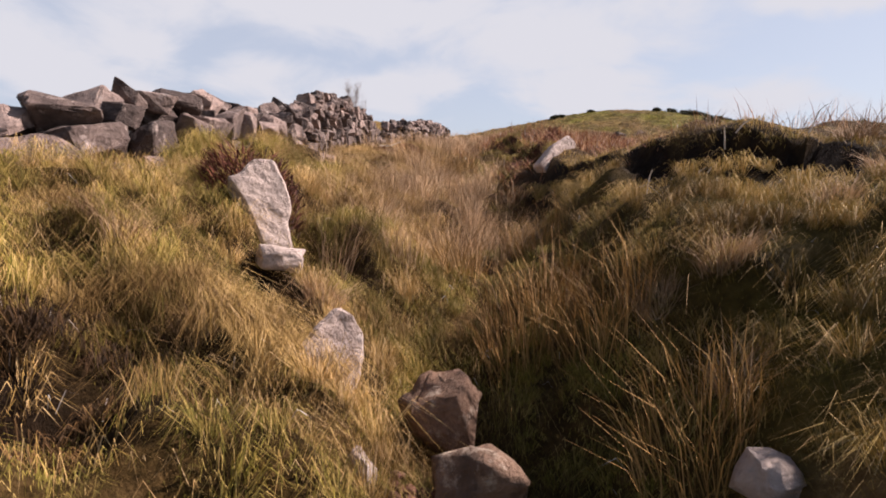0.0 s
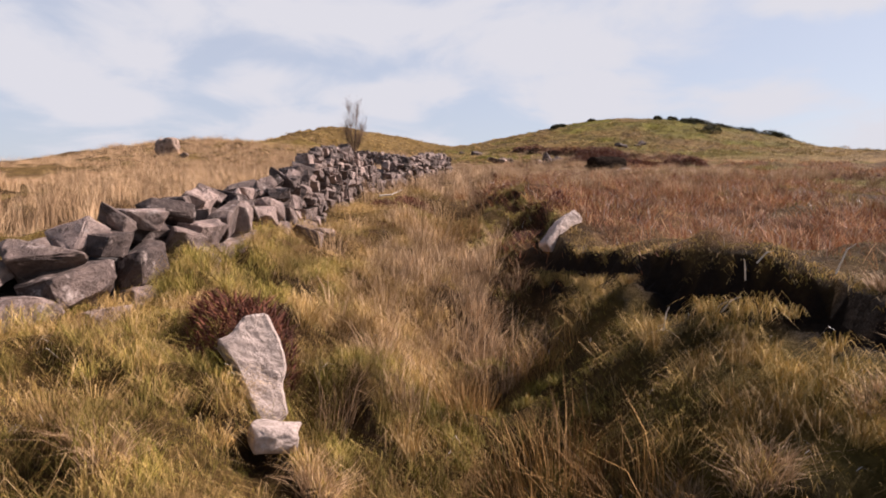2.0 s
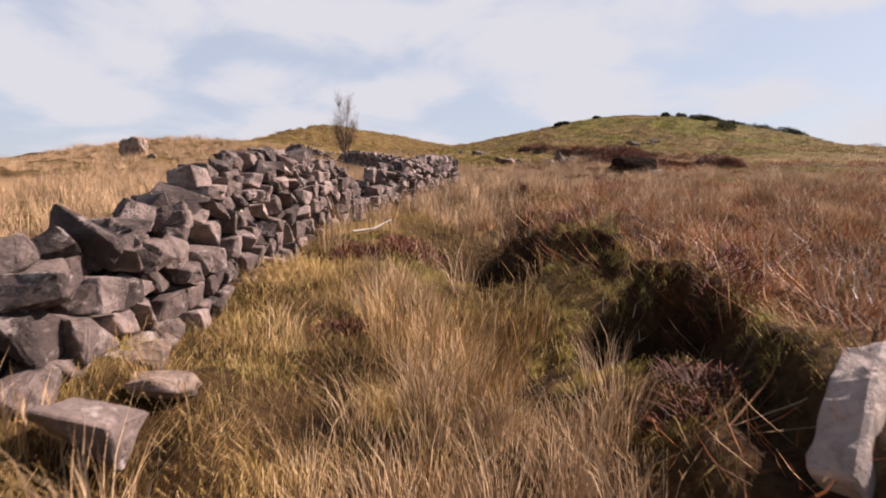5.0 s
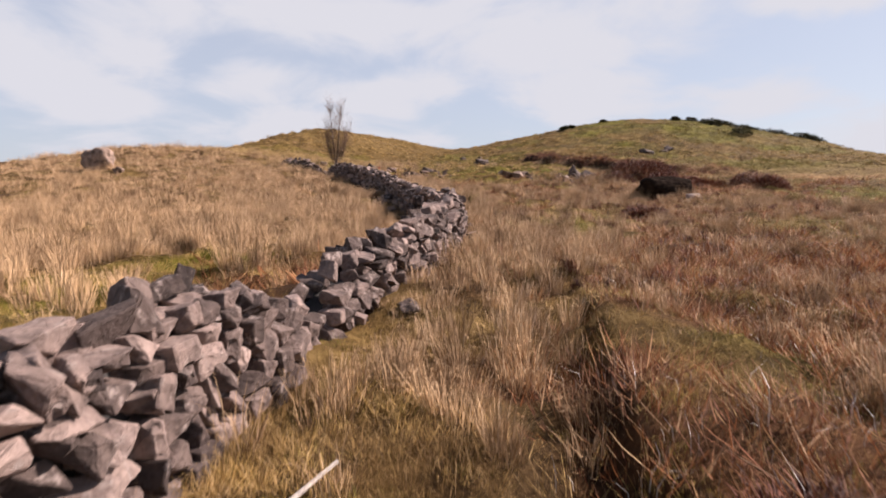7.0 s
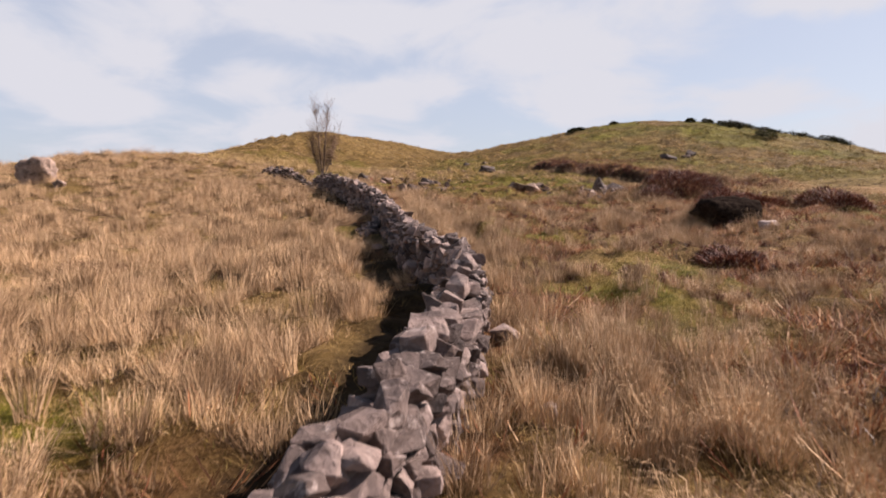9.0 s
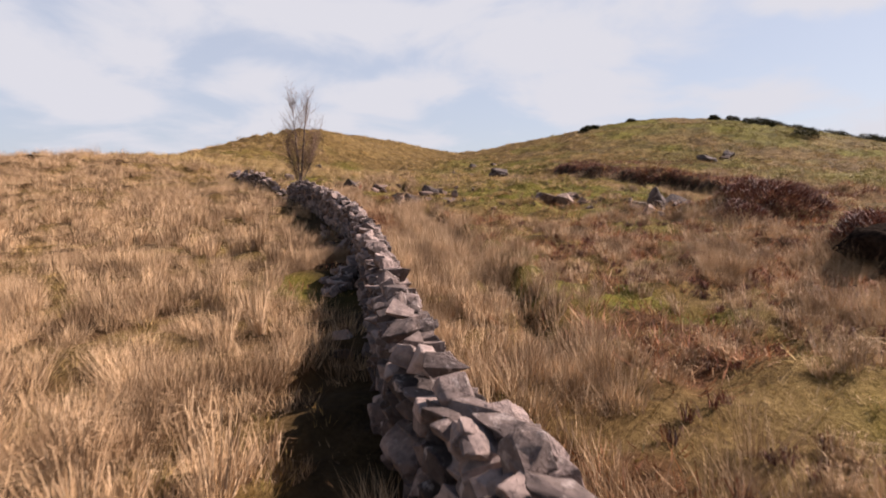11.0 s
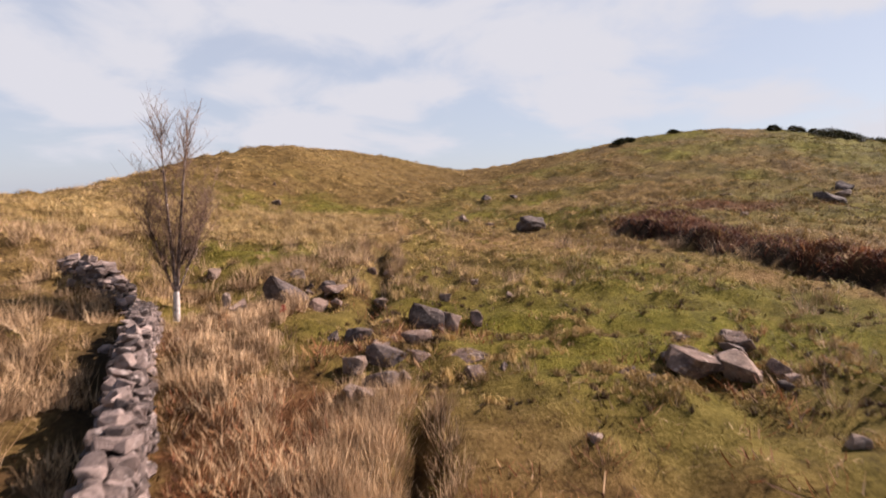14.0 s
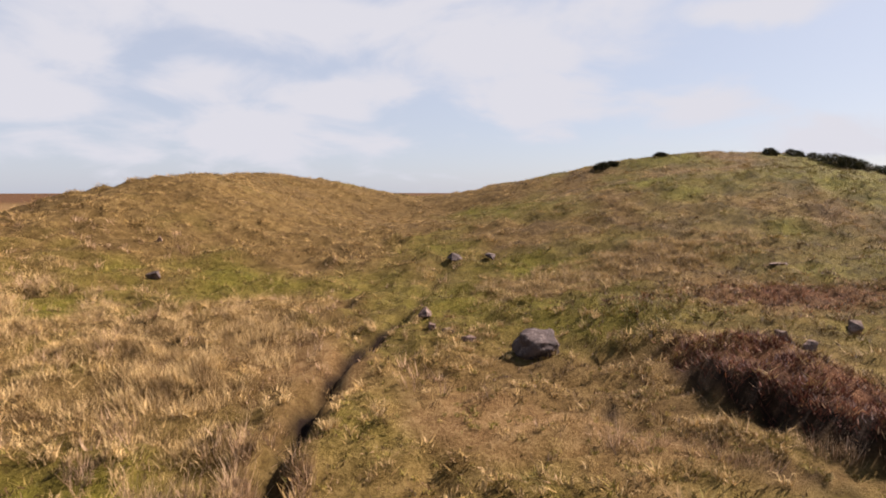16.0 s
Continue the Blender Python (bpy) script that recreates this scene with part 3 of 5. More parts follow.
def mesh_from(name, verts, faces3=None, faces4=None, smooth=False):
    """A mesh from arrays of corners and of triangles or quads."""
    me = bpy.data.meshes.new(name)
    f3 = np.zeros((0, 3), int) if faces3 is None else np.asarray(faces3)
    f4 = np.zeros((0, 4), int) if faces4 is None else np.asarray(faces4)
    me.vertices.add(len(verts))
    me.vertices.foreach_set("co", np.asarray(verts, np.float32).ravel())
    loops = np.concatenate([f3.ravel(), f4.ravel()]).astype(np.int32)
    me.loops.add(len(loops))
    me.loops.foreach_set("vertex_index", loops)
    me.polygons.add(len(f3) + len(f4))
    starts = np.concatenate([np.arange(len(f3)) * 3, len(f3) * 3 + np.arange(len(f4)) * 4]).astype(np.int32)
    me.polygons.foreach_set("loop_start", starts)
    me.polygons.foreach_set("use_smooth", np.full(len(f3) + len(f4), smooth))
    me.update(calc_edges=True)
    me.validate()
    return me


def thing(name, label, category, kind="", group="", at=(0, 0, 0)):
    """An empty at a thing's base."""
    ob = new(name)
    ob.location = at
    return tagged(ob, label, category, group, kind)


def part(name, mesh, mat, parent, label=""):
    """One mesh under a thing; the mesh is in the parent's own axes."""
    ob = new(name, mesh)
    if not mesh.materials:
        mesh.materials.append(mat)
    ob.parent = parent
    return tagged(ob, label) if label else ob


gx, gy = spaced(-9, 9, 0.13, 1.15, -1500, 1500), spaced(-2, 24, 0.13, 1.0095, -2, 3500)
gx = np.array(sorted(list(gx[(gx < -1.22) | (gx > 0.12)]) + list(np.arange(-1.2, 0.11, 0.05))))
gy = np.concatenate([-2 - np.cumsum(0.15 * 1.25 ** np.arange(28))[::-1], gy])
GX, GY = np.meshgrid(gx, gy)
GX = GX * (1 + np.clip(GY - 15, 0, 120) / 18)  # the sheet fans out with the view
GZ = terrain(GX, GY)
ni, nj = GX.shape
idx = np.arange(ni * nj).reshape(ni, nj)
quads = np.stack([idx[:-1, :-1], idx[:-1, 1:], idx[1:, 1:], idx[1:, :-1]], -1).reshape(-1, 4)
ground_mesh = mesh_from("ground", np.stack([GX, GY, GZ], -1).reshape(-1, 3), faces4=quads, smooth=True)
ground_mesh.materials.append(GROUND)
for key, zone in (("green", green_zone), ("shaded_thatch", shaded_thatch_zone), ("track", track_zone), ("rust", rust_zone), ("soil_shade", soil_shade_zone)):
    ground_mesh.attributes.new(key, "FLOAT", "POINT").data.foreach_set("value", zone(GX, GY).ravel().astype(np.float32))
tagged(new("ground", ground_mesh), "rough moorland hillside of straw grass and moss", "ground", kind="structure")

# ---- stones ----


def hull_shape(seed):
    """A rough block about 1 x 1 x 1 with worn edges: the hull of shaken corners and a few points between."""
    r = random.Random(seed)
    bm = bmesh.new()
    for sx in (-1, 1):
        for sy in (-1, 1):
            for sz in (-1, 1):
                if r.random() < 0.8:
                    bm.verts.new((sx * r.uniform(0.22, 0.54), sy * r.uniform(0.26, 0.52), sz * r.uniform(0.2, 0.54)))
    for _ in range(r.randrange(4, 8)):
        v = Vector((r.uniform(-1, 1), r.uniform(-1, 1), r.uniform(-1, 1)))
        bm.verts.new(v / max(abs(c) for c in v) * r.uniform(0.46, 0.56))
    got = bmesh.ops.convex_hull(bm, input=bm.verts)
    bmesh.ops.delete(bm, geom=[g for g in got["geom_interior"] if isinstance(g, bmesh.types.BMVert)], context="VERTS")
    bmesh.ops.dissolve_limit(bm, angle_limit=radians(14), verts=bm.verts, edges=bm.edges)
    bmesh.ops.bevel(bm, geom=list(bm.edges), offset=0.035, segments=1, affect="EDGES", clamp_overlap=True)
    bmesh.ops.triangulate(bm, faces=bm.faces)
    bm.verts.index_update()
    co = np.array([v.co[:] for v in bm.verts])
    tri = np.array([[v.index for v in f.verts] for f in bm.faces])
    bm.free()
    return co, tri


SHAPES = [hull_shape(100 + k) for k in range(40)]
STONE_MESHES = []
for co, tri in SHAPES:
    me = mesh_from("stone", co, faces3=tri)
    me.materials.append(STONE)
    STONE_MESHES.append(me)


def rough_shape(co, tri, seed):
    """The same block with its faces broken up."""
    bm = bmesh.new()
    vs = [bm.verts.new(c) for c in co]
    for f in tri:
        bm.faces.new([vs[q] for q in f])
    bmesh.ops.subdivide_edges(bm, edges=[e for e in bm.edges if e.calc_length() > 0.2], cuts=2)
    bmesh.ops.triangulate(bm, faces=bm.faces)
    for v in bm.verts:
        p = v.co * 3.1 + Vector((seed * 2.3, 0, 0))
        ridge = abs(noise.noise(p * 1.4 + Vector((0, 7, 0))))
        v.co += v.co.normalized() * (0.05 * noise.noise(p) + 0.045 * noise.noise(p * 2.4) + 0.03 * noise.noise(p * 5.0) - 0.10 * max(0, 0.12 - ridge))
    me = bpy.data.meshes.new("stone")
    bm.to_mesh(me)
    bm.free()
    me.materials.append(STONE)
    return me


ROUGH_MESHES = [rough_shape(co, tri, k) for k, (co, tri) in enumerate(SHAPES)]


def joined_stones(name, placed, mat, parent):
    """Many stones in one mesh."""
    vs, fs, n0 = [], [], 0
    for k, m in placed:
        co, tri = SHAPES[k]
        mm = np.array(m)
        vs.append(co @ mm[:3, :3].T + mm[:3, 3])
        fs.append(tri + n0)
        n0 += len(co)
    ob = part(name, mesh_from(name, np.concatenate(vs), faces3=np.concatenate(fs)), mat, parent)
    return tagged(ob, kind="stuff")


def wall_height(y):
    return np.interp(
        y,
        (0, 3.6, 4.2, 5.0, 5.6, 6.3, 7.6, 8.9, 9.8, 10.6, 11.5, 13, 14.1, 14.7, 15.2, 15.8, 16.3, 17, 19, 21, 26, 40, 50, 55, 56.5, 58, 59.3),
        (0.42, 0.45, 0.58, 0.58, 0.52, 0.44, 0.44, 0.72, 0.90, 1.04, 1.16, 1.12, 1.10, 0.92, 0.65, 0.36, 0.4, 0.68, 0.82, 0.9, 0.95, 1.0, 1.05, 0.9, 0.5, 0.85, 0.5),
    )


def dry_wall(label, y0, y1, seed, messy=0.0, big=1.0, chunky=0.0):
    """A stretch of dry stone wall from y0 to y1: two leaning faces of coursed stones, a dark filler core and a rough
    top.
    """
    r = random.Random(seed)
    ym = (y0 + y1) / 2
    base = Vector((float(wall_x(ym)), ym, float(terrain(np.array(wall_x(ym)), np.array(ym), False))))
    wall = thing("dry_stone_wall", label, "wall", group="dry stone walls", at=base)
    placed = []

    def put(y, off, up, size, turn, tilt, name="stone"):
        x = float(wall_x(y))
        slope = (float(wall_x(y + 0.3)) - float(wall_x(y - 0.3))) / 0.6
        way = math.atan2(1, slope)  # along the wall
        nx, ny = math.sin(way), -math.cos(way)
        px, py = x + nx * off, y + ny * off
        g = float(terrain(np.array(px), np.array(py), False))
        m = Matrix.Translation(Vector((px, py, g + up)) - base) @ Euler((r.gauss(0, tilt), r.gauss(0, tilt), way + r.gauss(0, turn))).to_matrix().to_4x4() @ Matrix.Diagonal((*size, 1))
        placed.append((abs(off - 0.3) + 0.2 * abs(y - ym) / (y1 - y0), r.randrange(len(SHAPES)), m, name))

    for side in (-1, 1):
        z = -0.08
        while z < 1.3:
            hc = r.uniform(0.13, 0.22) * (big + chunky * 0.22)
            y = y0 + r.uniform(-0.1, 0.1)
            while y < y1:
                slope = (float(wall_x(y + 0.3)) - float(wall_x(y - 0.3))) / 0.6
                long = r.choice((0.14, 0.20, 0.26, 0.30, 0.40 - 0.12 * chunky)) * r.uniform(0.85, 1.2) * big
                top = float(wall_height(y)) + 0.16 * float(fbm(np.array(y * 1.7), np.array(seed * 3.1), 2)) - 0.08
                if z + hc * 0.5 < top:
                    half = (0.46 - 0.22 * z / 1.1) if y0 < 15 else (0.38 - 0.13 * z / 1.1)
                    put(y, side * (half - 0.12 + r.uniform(-0.05, 0.04) * (1 + messy)), z + hc / 2, (long * 1.12, r.uniform(0.26, 0.4), hc * r.uniform(0.98, 1.2)), 0.10 + messy * 0.25, 0.09 + messy * 0.2)
                y += long * 0.97 / math.hypot(1, slope)
            z += hc * 0.93
    y = y0
    while y < y1:
        long = r.uniform(0.18, 0.38) * (0.4 + 0.6 * big)
        put(y, r.uniform(-0.12, 0.12), float(wall_height(y)) + r.uniform(-0.06, 0.06), (long * 1.1, r.uniform(0.24, 0.46), r.uniform(0.17, 0.30)), 0.45, 0.2 + messy * 0.3, "cope_stone")
        if y0 < 15 or r.random() < 0.5:
            put(y + 0.1, r.choice((-0.16, 0.0, 0.16)), float(wall_height(y)) - 0.12 + r.uniform(-0.05, 0.05), (long * 1.1, r.uniform(0.26, 0.4), r.uniform(0.16, 0.26)), 0.6, 0.3)
        y += long * (0.85 + 0.3 * (y0 > 15))
    for _ in range(int((y1 - y0) * (0.4 + (0.4 if y0 < 9 else 0.5 if y0 < 28 else 0.2) * messy))):
        s = r.uniform(0.14, 0.36)
        put(r.uniform(y0, y1), r.choice((-1, 1)) * r.uniform(0.45, 0.95), s * 0.22, (s * 1.3, s, s * 0.7), 2.0, 0.4)
    for yc, count in ((36.7, 34), (40.6, 8)):
        for _ in range(count if y0 < yc < y1 else 0):
            s = r.uniform(0.2, 0.42)
            off = -r.uniform(0.3, 1.15)
            put(yc + r.gauss(0, 0.55), off, max(0.08, 0.62 + 0.5 * off) * r.uniform(0.3, 1.0), (s * 1.3, s, s * 0.65), 2.0, 0.4)
    placed.sort(key=lambda p: p[0])
    for _, k, m, name in placed[:280]:
        ob = new(name, (ROUGH_MESHES if y0 < 22 else STONE_MESHES)[k])
        ob.parent = wall
        ob.matrix_local = m
    if placed[280:]:
        joined_stones("inner_stones", [(k, m) for _, k, m, name in placed[280:]], STONE, wall)
    # near-black filler that closes the wall, its colour serving as shade between stones
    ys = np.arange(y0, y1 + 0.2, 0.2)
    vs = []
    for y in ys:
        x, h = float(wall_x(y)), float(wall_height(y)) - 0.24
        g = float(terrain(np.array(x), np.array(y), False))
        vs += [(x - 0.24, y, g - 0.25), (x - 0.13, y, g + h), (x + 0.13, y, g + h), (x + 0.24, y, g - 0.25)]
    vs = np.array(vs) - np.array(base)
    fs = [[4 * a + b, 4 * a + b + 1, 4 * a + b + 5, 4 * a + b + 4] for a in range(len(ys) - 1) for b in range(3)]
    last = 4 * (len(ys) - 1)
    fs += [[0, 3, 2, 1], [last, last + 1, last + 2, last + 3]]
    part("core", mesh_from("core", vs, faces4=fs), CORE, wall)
    return wall


dry_wall("tumbled grey dry stone wall of large rough blocks", 0.3, 8.6, 1, 0.55, 1.5)
dry_wall("coursed grey dry stone wall with an uneven top", 8.6, 15.6, 2, 0.12, 1.0, 0.5)
dry_wall("low broken dry stone wall beside straw grass", 15.8, 21.0, 3, 0.55)
dry_wall("bending grey dry stone wall, mossy and worn", 21.0, 28.0, 4, 0.55)
dry_wall("grey dry stone wall casting shade on grass", 28.0, 36.0, 5, 0.55)
dry_wall("grey dry stone wall running up the hillside", 36.0, 45.0, 6, 0.55)
dry_wall("old grey dry stone wall near a birch", 45.0, 55.5, 7, 0.55)
dry_wall("tumbled end of a dry stone wall", 56.3, 59.3, 8, 0.6)


def boulder(name, label, at, size, mat, seed, turn=0.0, tilt=(0.0, 0.0), sink=0.25, square=0.55, group="", sharp=False):
    """A weathered rock: a hull of many points, split finer, roughened and chipped."""
    r = random.Random(seed)
    bm = bmesh.new()
    for _ in range(13 if sharp else 22):
        v = Vector((r.uniform(-1, 1), r.uniform(-1, 1), r.uniform(-1, 1)))
        v = v / max(abs(c) for c in v) * 0.5
        bm.verts.new(v.lerp(v.normalized() * 0.55, 1 - square) * r.uniform(0.85, 1.05))
    got = bmesh.ops.convex_hull(bm, input=bm.verts)
    bmesh.ops.delete(bm, geom=[g for g in got["geom_interior"] if isinstance(g, bmesh.types.BMVert)], context="VERTS")
    bmesh.ops.dissolve_limit(bm, angle_limit=radians(10), verts=bm.verts, edges=bm.edges)
    bmesh.ops.bevel(bm, geom=list(bm.edges), offset=0.04, segments=1, affect="EDGES", clamp_overlap=True)
    for _ in range(2 if max(size) > 0.45 and not sharp else 1):
        bmesh.ops.triangulate(bm, faces=bm.faces)
        bmesh.ops.subdivide_edges(bm, edges=[e for e in bm.edges if e.calc_length() > 0.11], cuts=1)
    for v in bm.verts:
        p = v.co * 2.6 + Vector((seed * 1.7, 0, 0))
        ridge = abs(noise.noise(p * 1.3 + Vector((0, 9, 0))))
        v.co += v.co.normalized() * (0.6 if sharp else 1.0) * (0.13 * noise.noise(p) + 0.07 * noise.noise(p * 2.7) + 0.035 * noise.noise(p * 6.1) - 0.10 * max(0, 0.16 - ridge))
    bmesh.ops.triangulate(bm, faces=bm.faces)
    me = bpy.data.meshes.new(name)
    bm.to_mesh(me)
    bm.free()
    me.polygons.foreach_set("use_smooth", np.full(len(me.polygons), not sharp))
    me.materials.append(mat)
    ob = new(name, me)
    x, y, *z = at
    z = z[0] if z else float(terrain(np.array(x), np.array(y), False)) + size[2] * (0.5 - sink)
    ob.matrix_basis = pose(x, y, z, tilt[0], tilt[1], turn) @ Matrix.Diagonal((*size, 1))
    return tagged(ob, label, "rock", group)


def slab(name, label, outline, thick, at, mat, seed, turn=0.0, tilt=(0.0, 0.0)):
    """A flat split stone: its outline in the upright plane, given a thickness, with chipped edges and a rough face."""
    bm = bmesh.new()
    face = bm.faces.new([bm.verts.new((x, -thick / 2, z)) for x, z in outline])
    back = bmesh.ops.extrude_face_region(bm, geom=[face])
    for v in back["geom"]:
        if isinstance(v, bmesh.types.BMVert):
            v.co = Vector((v.co.x * 0.9, thick / 2, v.co.z * 0.92))
    bmesh.ops.recalc_face_normals(bm, faces=bm.faces)
    bmesh.ops.bevel(bm, geom=list(bm.edges), offset=0.018, segments=1, affect="EDGES", clamp_overlap=True)
    for _ in range(3):
        bmesh.ops.triangulate(bm, faces=bm.faces)
        bmesh.ops.subdivide_edges(bm, edges=[e for e in bm.edges if e.calc_length() > 0.06], cuts=1)
    bmesh.ops.triangulate(bm, faces=bm.faces)
    bm.normal_update()
    shift_ = Vector((seed * 1.3, 0, 0))
    for v in bm.verts:
        p = v.co + shift_
        v.co += v.normal * (0.016 * noise.noise(p * 5) + 0.010 * noise.noise(p * 13) + 0.006 * noise.noise(p * 31))
    me = bpy.data.meshes.new(name)
    bm.to_mesh(me)
    bm.free()
    me.materials.append(mat)
    ob = new(name, me)
    ob.matrix_basis = pose(*at, tilt[0], tilt[1], turn)
    return tagged(ob, label, "rock")


# ---- rocks ----
ROCKS = []
SCATTER = "rocks on the hillside"
# the first bank and the gully
slab("slab", "pale bare rock slab set in a grassy bank", ((-0.24, 0.24), (-0.15, 0.27), (-0.05, 0.38), (0.10, 0.38), (0.16, 0.2), (0.19, 0.02), (0.15, -0.16), (0.15, -0.32), (0.0, -0.40), (-0.07, -0.2), (-0.14, 0.05)), 0.18, (-1.27, 3.88, 1.41), PALE, 3, 30, (-25, 0))
boulder("rock", "pale lichened rock lying below a slab", (-1.05, 3.56, 1.12), (0.32, 0.26, 0.17), PALE, 4, 20, (0, 8))
slab("rock", "pointed grey stone standing in the grass", ((-0.2, -0.02), (-0.04, 0.14), (0.05, 0.2), (0.13, 0.16), (0.19, 0.05), (0.15, -0.1), (0.08, -0.3), (-0.1, -0.26), (-0.17, -0.12)), 0.15, (-0.60, 2.86, 0.74), PALE, 5, 26, (-22, 0))
boulder("boulder", "brown weathered boulder over a hollow", (0.02, 2.72, 0.42), (0.38, 0.40, 0.42), BROWN, 6, 30, (0, -20))
boulder("boulder", "brown block of stone in a gully bed", (0.17, 2.3, 0.30), (0.44, 0.36, 0.34), BROWN, 7, 12, (8, 12), square=0.8)
boulder("rock", "small tan stone in a grassy bank", (-0.33, 2.2, 0.42), (0.13, 0.13, 0.18), PALE, 8, 40)
boulder("rock", "pale stone at the edge of bare earth", (1.18, 1.86, 0.58), (0.24, 0.2, 0.2), PALE, 9, 25, (0, 10))
for k in range(9):
    boulder("rubble", "small broken red-brown stone", (-0.19 + 0.055 * (k % 4), 2.16 + 0.06 * (k // 4)), (0.07, 0.06, 0.055), RED, 60 + k, 40 * k, group="rubble in the gully")
slab("slab", "pale rock slab leaning on a dark bank", ((-0.15, -0.42), (-0.17, 0.1), (-0.1, 0.38), (0.08, 0.42), (0.17, 0.3), (0.15, -0.2), (0.1, -0.45)), 0.2, (1.60, 7.9, 2.03), PALE, 11, 16, (-24, 50))
boulder("rock", "pale stone near the foot of a wall", (-1.85, 6.75, 1.86), (0.22, 0.2, 0.24), PALE, 12, 10, (0, -20))
boulder("rock", "flat lichened stone beside a wall", (-2.12, 8.8), (0.3, 0.26, 0.2), ROCK, 13, 35)
boulder("rock", "flat grey stone half sunk in moss", (-1.82, 8.45), (0.42, 0.3, 0.16), ROCK, 14, 5)
boulder("rock", "small pale stone in long grass", (0.62, 21.4), (0.2, 0.18, 0.2), PALE, 15)
# on the moor to the left and the right
boulder("boulder", "large grey boulder on the moor", (-23.6, 48.0), (2.0, 1.7, 1.9), ROCK, 16, 20, sink=0.2, square=0.4)
boulder("boulder", "low grey boulder beside a larger one", (-22.0, 47.2), (0.8, 0.6, 0.5), ROCK, 17)
tagged(boulder("peat_hag", "peat hag coloured black for its overhang's shadow, bracken above", (11.0, 38.0), (2.7, 1.7, 1.35), SHADED_PEAT, 18, 8, sink=0.25, square=0.6), category="peat hag")
boulder("rock", "pale flat stone below a dark rock", (11.9, 36.7), (1.0, 0.6, 0.4), PALE, 19, 15)
boulder("boulder", "round dark boulder beside a track", (4.2, 72.6), (1.95, 1.5, 1.0), DARK, 20, 12, sink=0.2, square=0.45)
GREY, LIGHT, DIM = (MOOR, "grey rock among moss and turf"), (ROCK, "lichened grey-brown rock on turf"), (DARK, "dark angular rock on turf")
for seed, (look_, rows) in enumerate((
    (DIM, ((-5.95, 58.0, 1.7, 1.35), (-3.2, 54.4, 1.0, 0.5), (-2.35, 51.6, 0.85, 0.42), (-1.5, 55.2, 1.1, 0.8), (9.0, 49.0, 0.95, 1.3), (3.4, 50.8, 0.65, 0.28), (-2.3, 52.9, 1.1, 0.55), (-4.9, 58.6, 0.8, 0.5))),
    (GREY, ((-4.85, 56.6, 0.85, 0.55), (-1.55, 52.9, 0.7, 0.32), (-0.8, 55.2, 0.65, 0.5), (4.6, 52.2, 1.9, 0.62), (6.4, 52.0, 0.62, 0.38), (7.7, 48.3, 0.62, 0.4), (-1.7, 53.6, 0.85, 0.7), (-0.4, 53.0, 1.2, 0.3))),
    (GREY, ((-0.1, 55.5, 0.5, 0.42), (5.1, 54.0, 0.55, 0.3), (9.5, 50.5, 1.0, 0.4), (10.5, 53.3, 0.75, 0.28), (-0.3, 52.0, 0.55, 0.25), (3.0, 51.9, 0.5, 0.25), (5.0, 53.8, 0.5, 0.35), (6.2, 53.6, 0.75, 0.5))),
    (LIGHT, ((5.45, 51.8, 0.95, 0.85), (7.9, 47.5, 1.1, 0.5), (8.3, 50.5, 0.36, 0.55), (1.6, 49.3, 0.36, 0.25), (6.0, 49.1, 0.5, 0.3), (-6.35, 59.9, 0.75, 0.6), (-9.5, 60.4, 0.6, 0.55), (-4.2, 59.4, 0.55, 0.4))),
    (LIGHT, ((-11.6, 62.9, 0.65, 0.55), (-11.9, 64.0, 0.55, 0.45), (-8.3, 58.4, 0.42, 0.7), (-3.0, 58.0, 0.55, 0.35), (3.5, 59.0, 0.2, 0.3), (0.1, 59.5, 0.32, 0.24), (5.6, 52.6, 0.95, 0.35), (1.2, 57.6, 0.45, 0.28))),
    (GREY, ((-0.9, 57.6, 0.45, 0.25), (-2.8, 60.5, 0.42, 0.34), (-2.75, 59.4, 0.34, 0.24), (-3.8, 61.4, 0.4, 0.3), (0.3, 77.5, 0.7, 0.5), (0.4, 75.4, 0.5, 0.3), (1.1, 74.7, 0.55, 0.34), (1.8, 73.8, 0.6, 0.36))),
    (DIM, ((2.9, 88.5, 1.3, 0.55), (5.0, 88.0, 0.8, 0.42), (-14.1, 83.5, 0.7, 0.6), (29.0, 81.6, 2.0, 1.1), (24.0, 76.0, 2.0, 1.2), (10.1, 49.2, 1.6, 0.7), (-3.3, 62.4, 0.35, 0.25), (8.4, 49.3, 0.6, 0.5))),
    (LIGHT, ((20.2, 81.5, 1.0, 0.3), (12.4, 70.6, 0.5, 0.6), (16.4, 72.0, 0.55, 0.6), (-15.9, 88.8, 0.6, 0.45), (27.4, 79.5, 1.2, 0.6), (-8.4, 80.6, 0.4, 0.25), (13.0, 70.0, 0.7, 0.35), (9.3, 49.9, 0.5, 0.35))),
)):
    for k, (x, y, w, h) in enumerate(rows):
        s = 200 + 20 * seed + k
        ROCKS.append((x, y, w))
        boulder("rock", look_[1], (x, y), (w, w * (0.6 + 0.05 * (s % 7)), h * 1.08), look_[0], s, 47 * s % 360, (s % 5 * 5 - 10, s % 7 * 5 - 15), sink=0.36, square=0.8, group=SCATTER, sharp=True)

pick = random.Random(31)
heads = [r for r in ROCKS if 47 < r[1] < 61 and r[2] > 0.6]
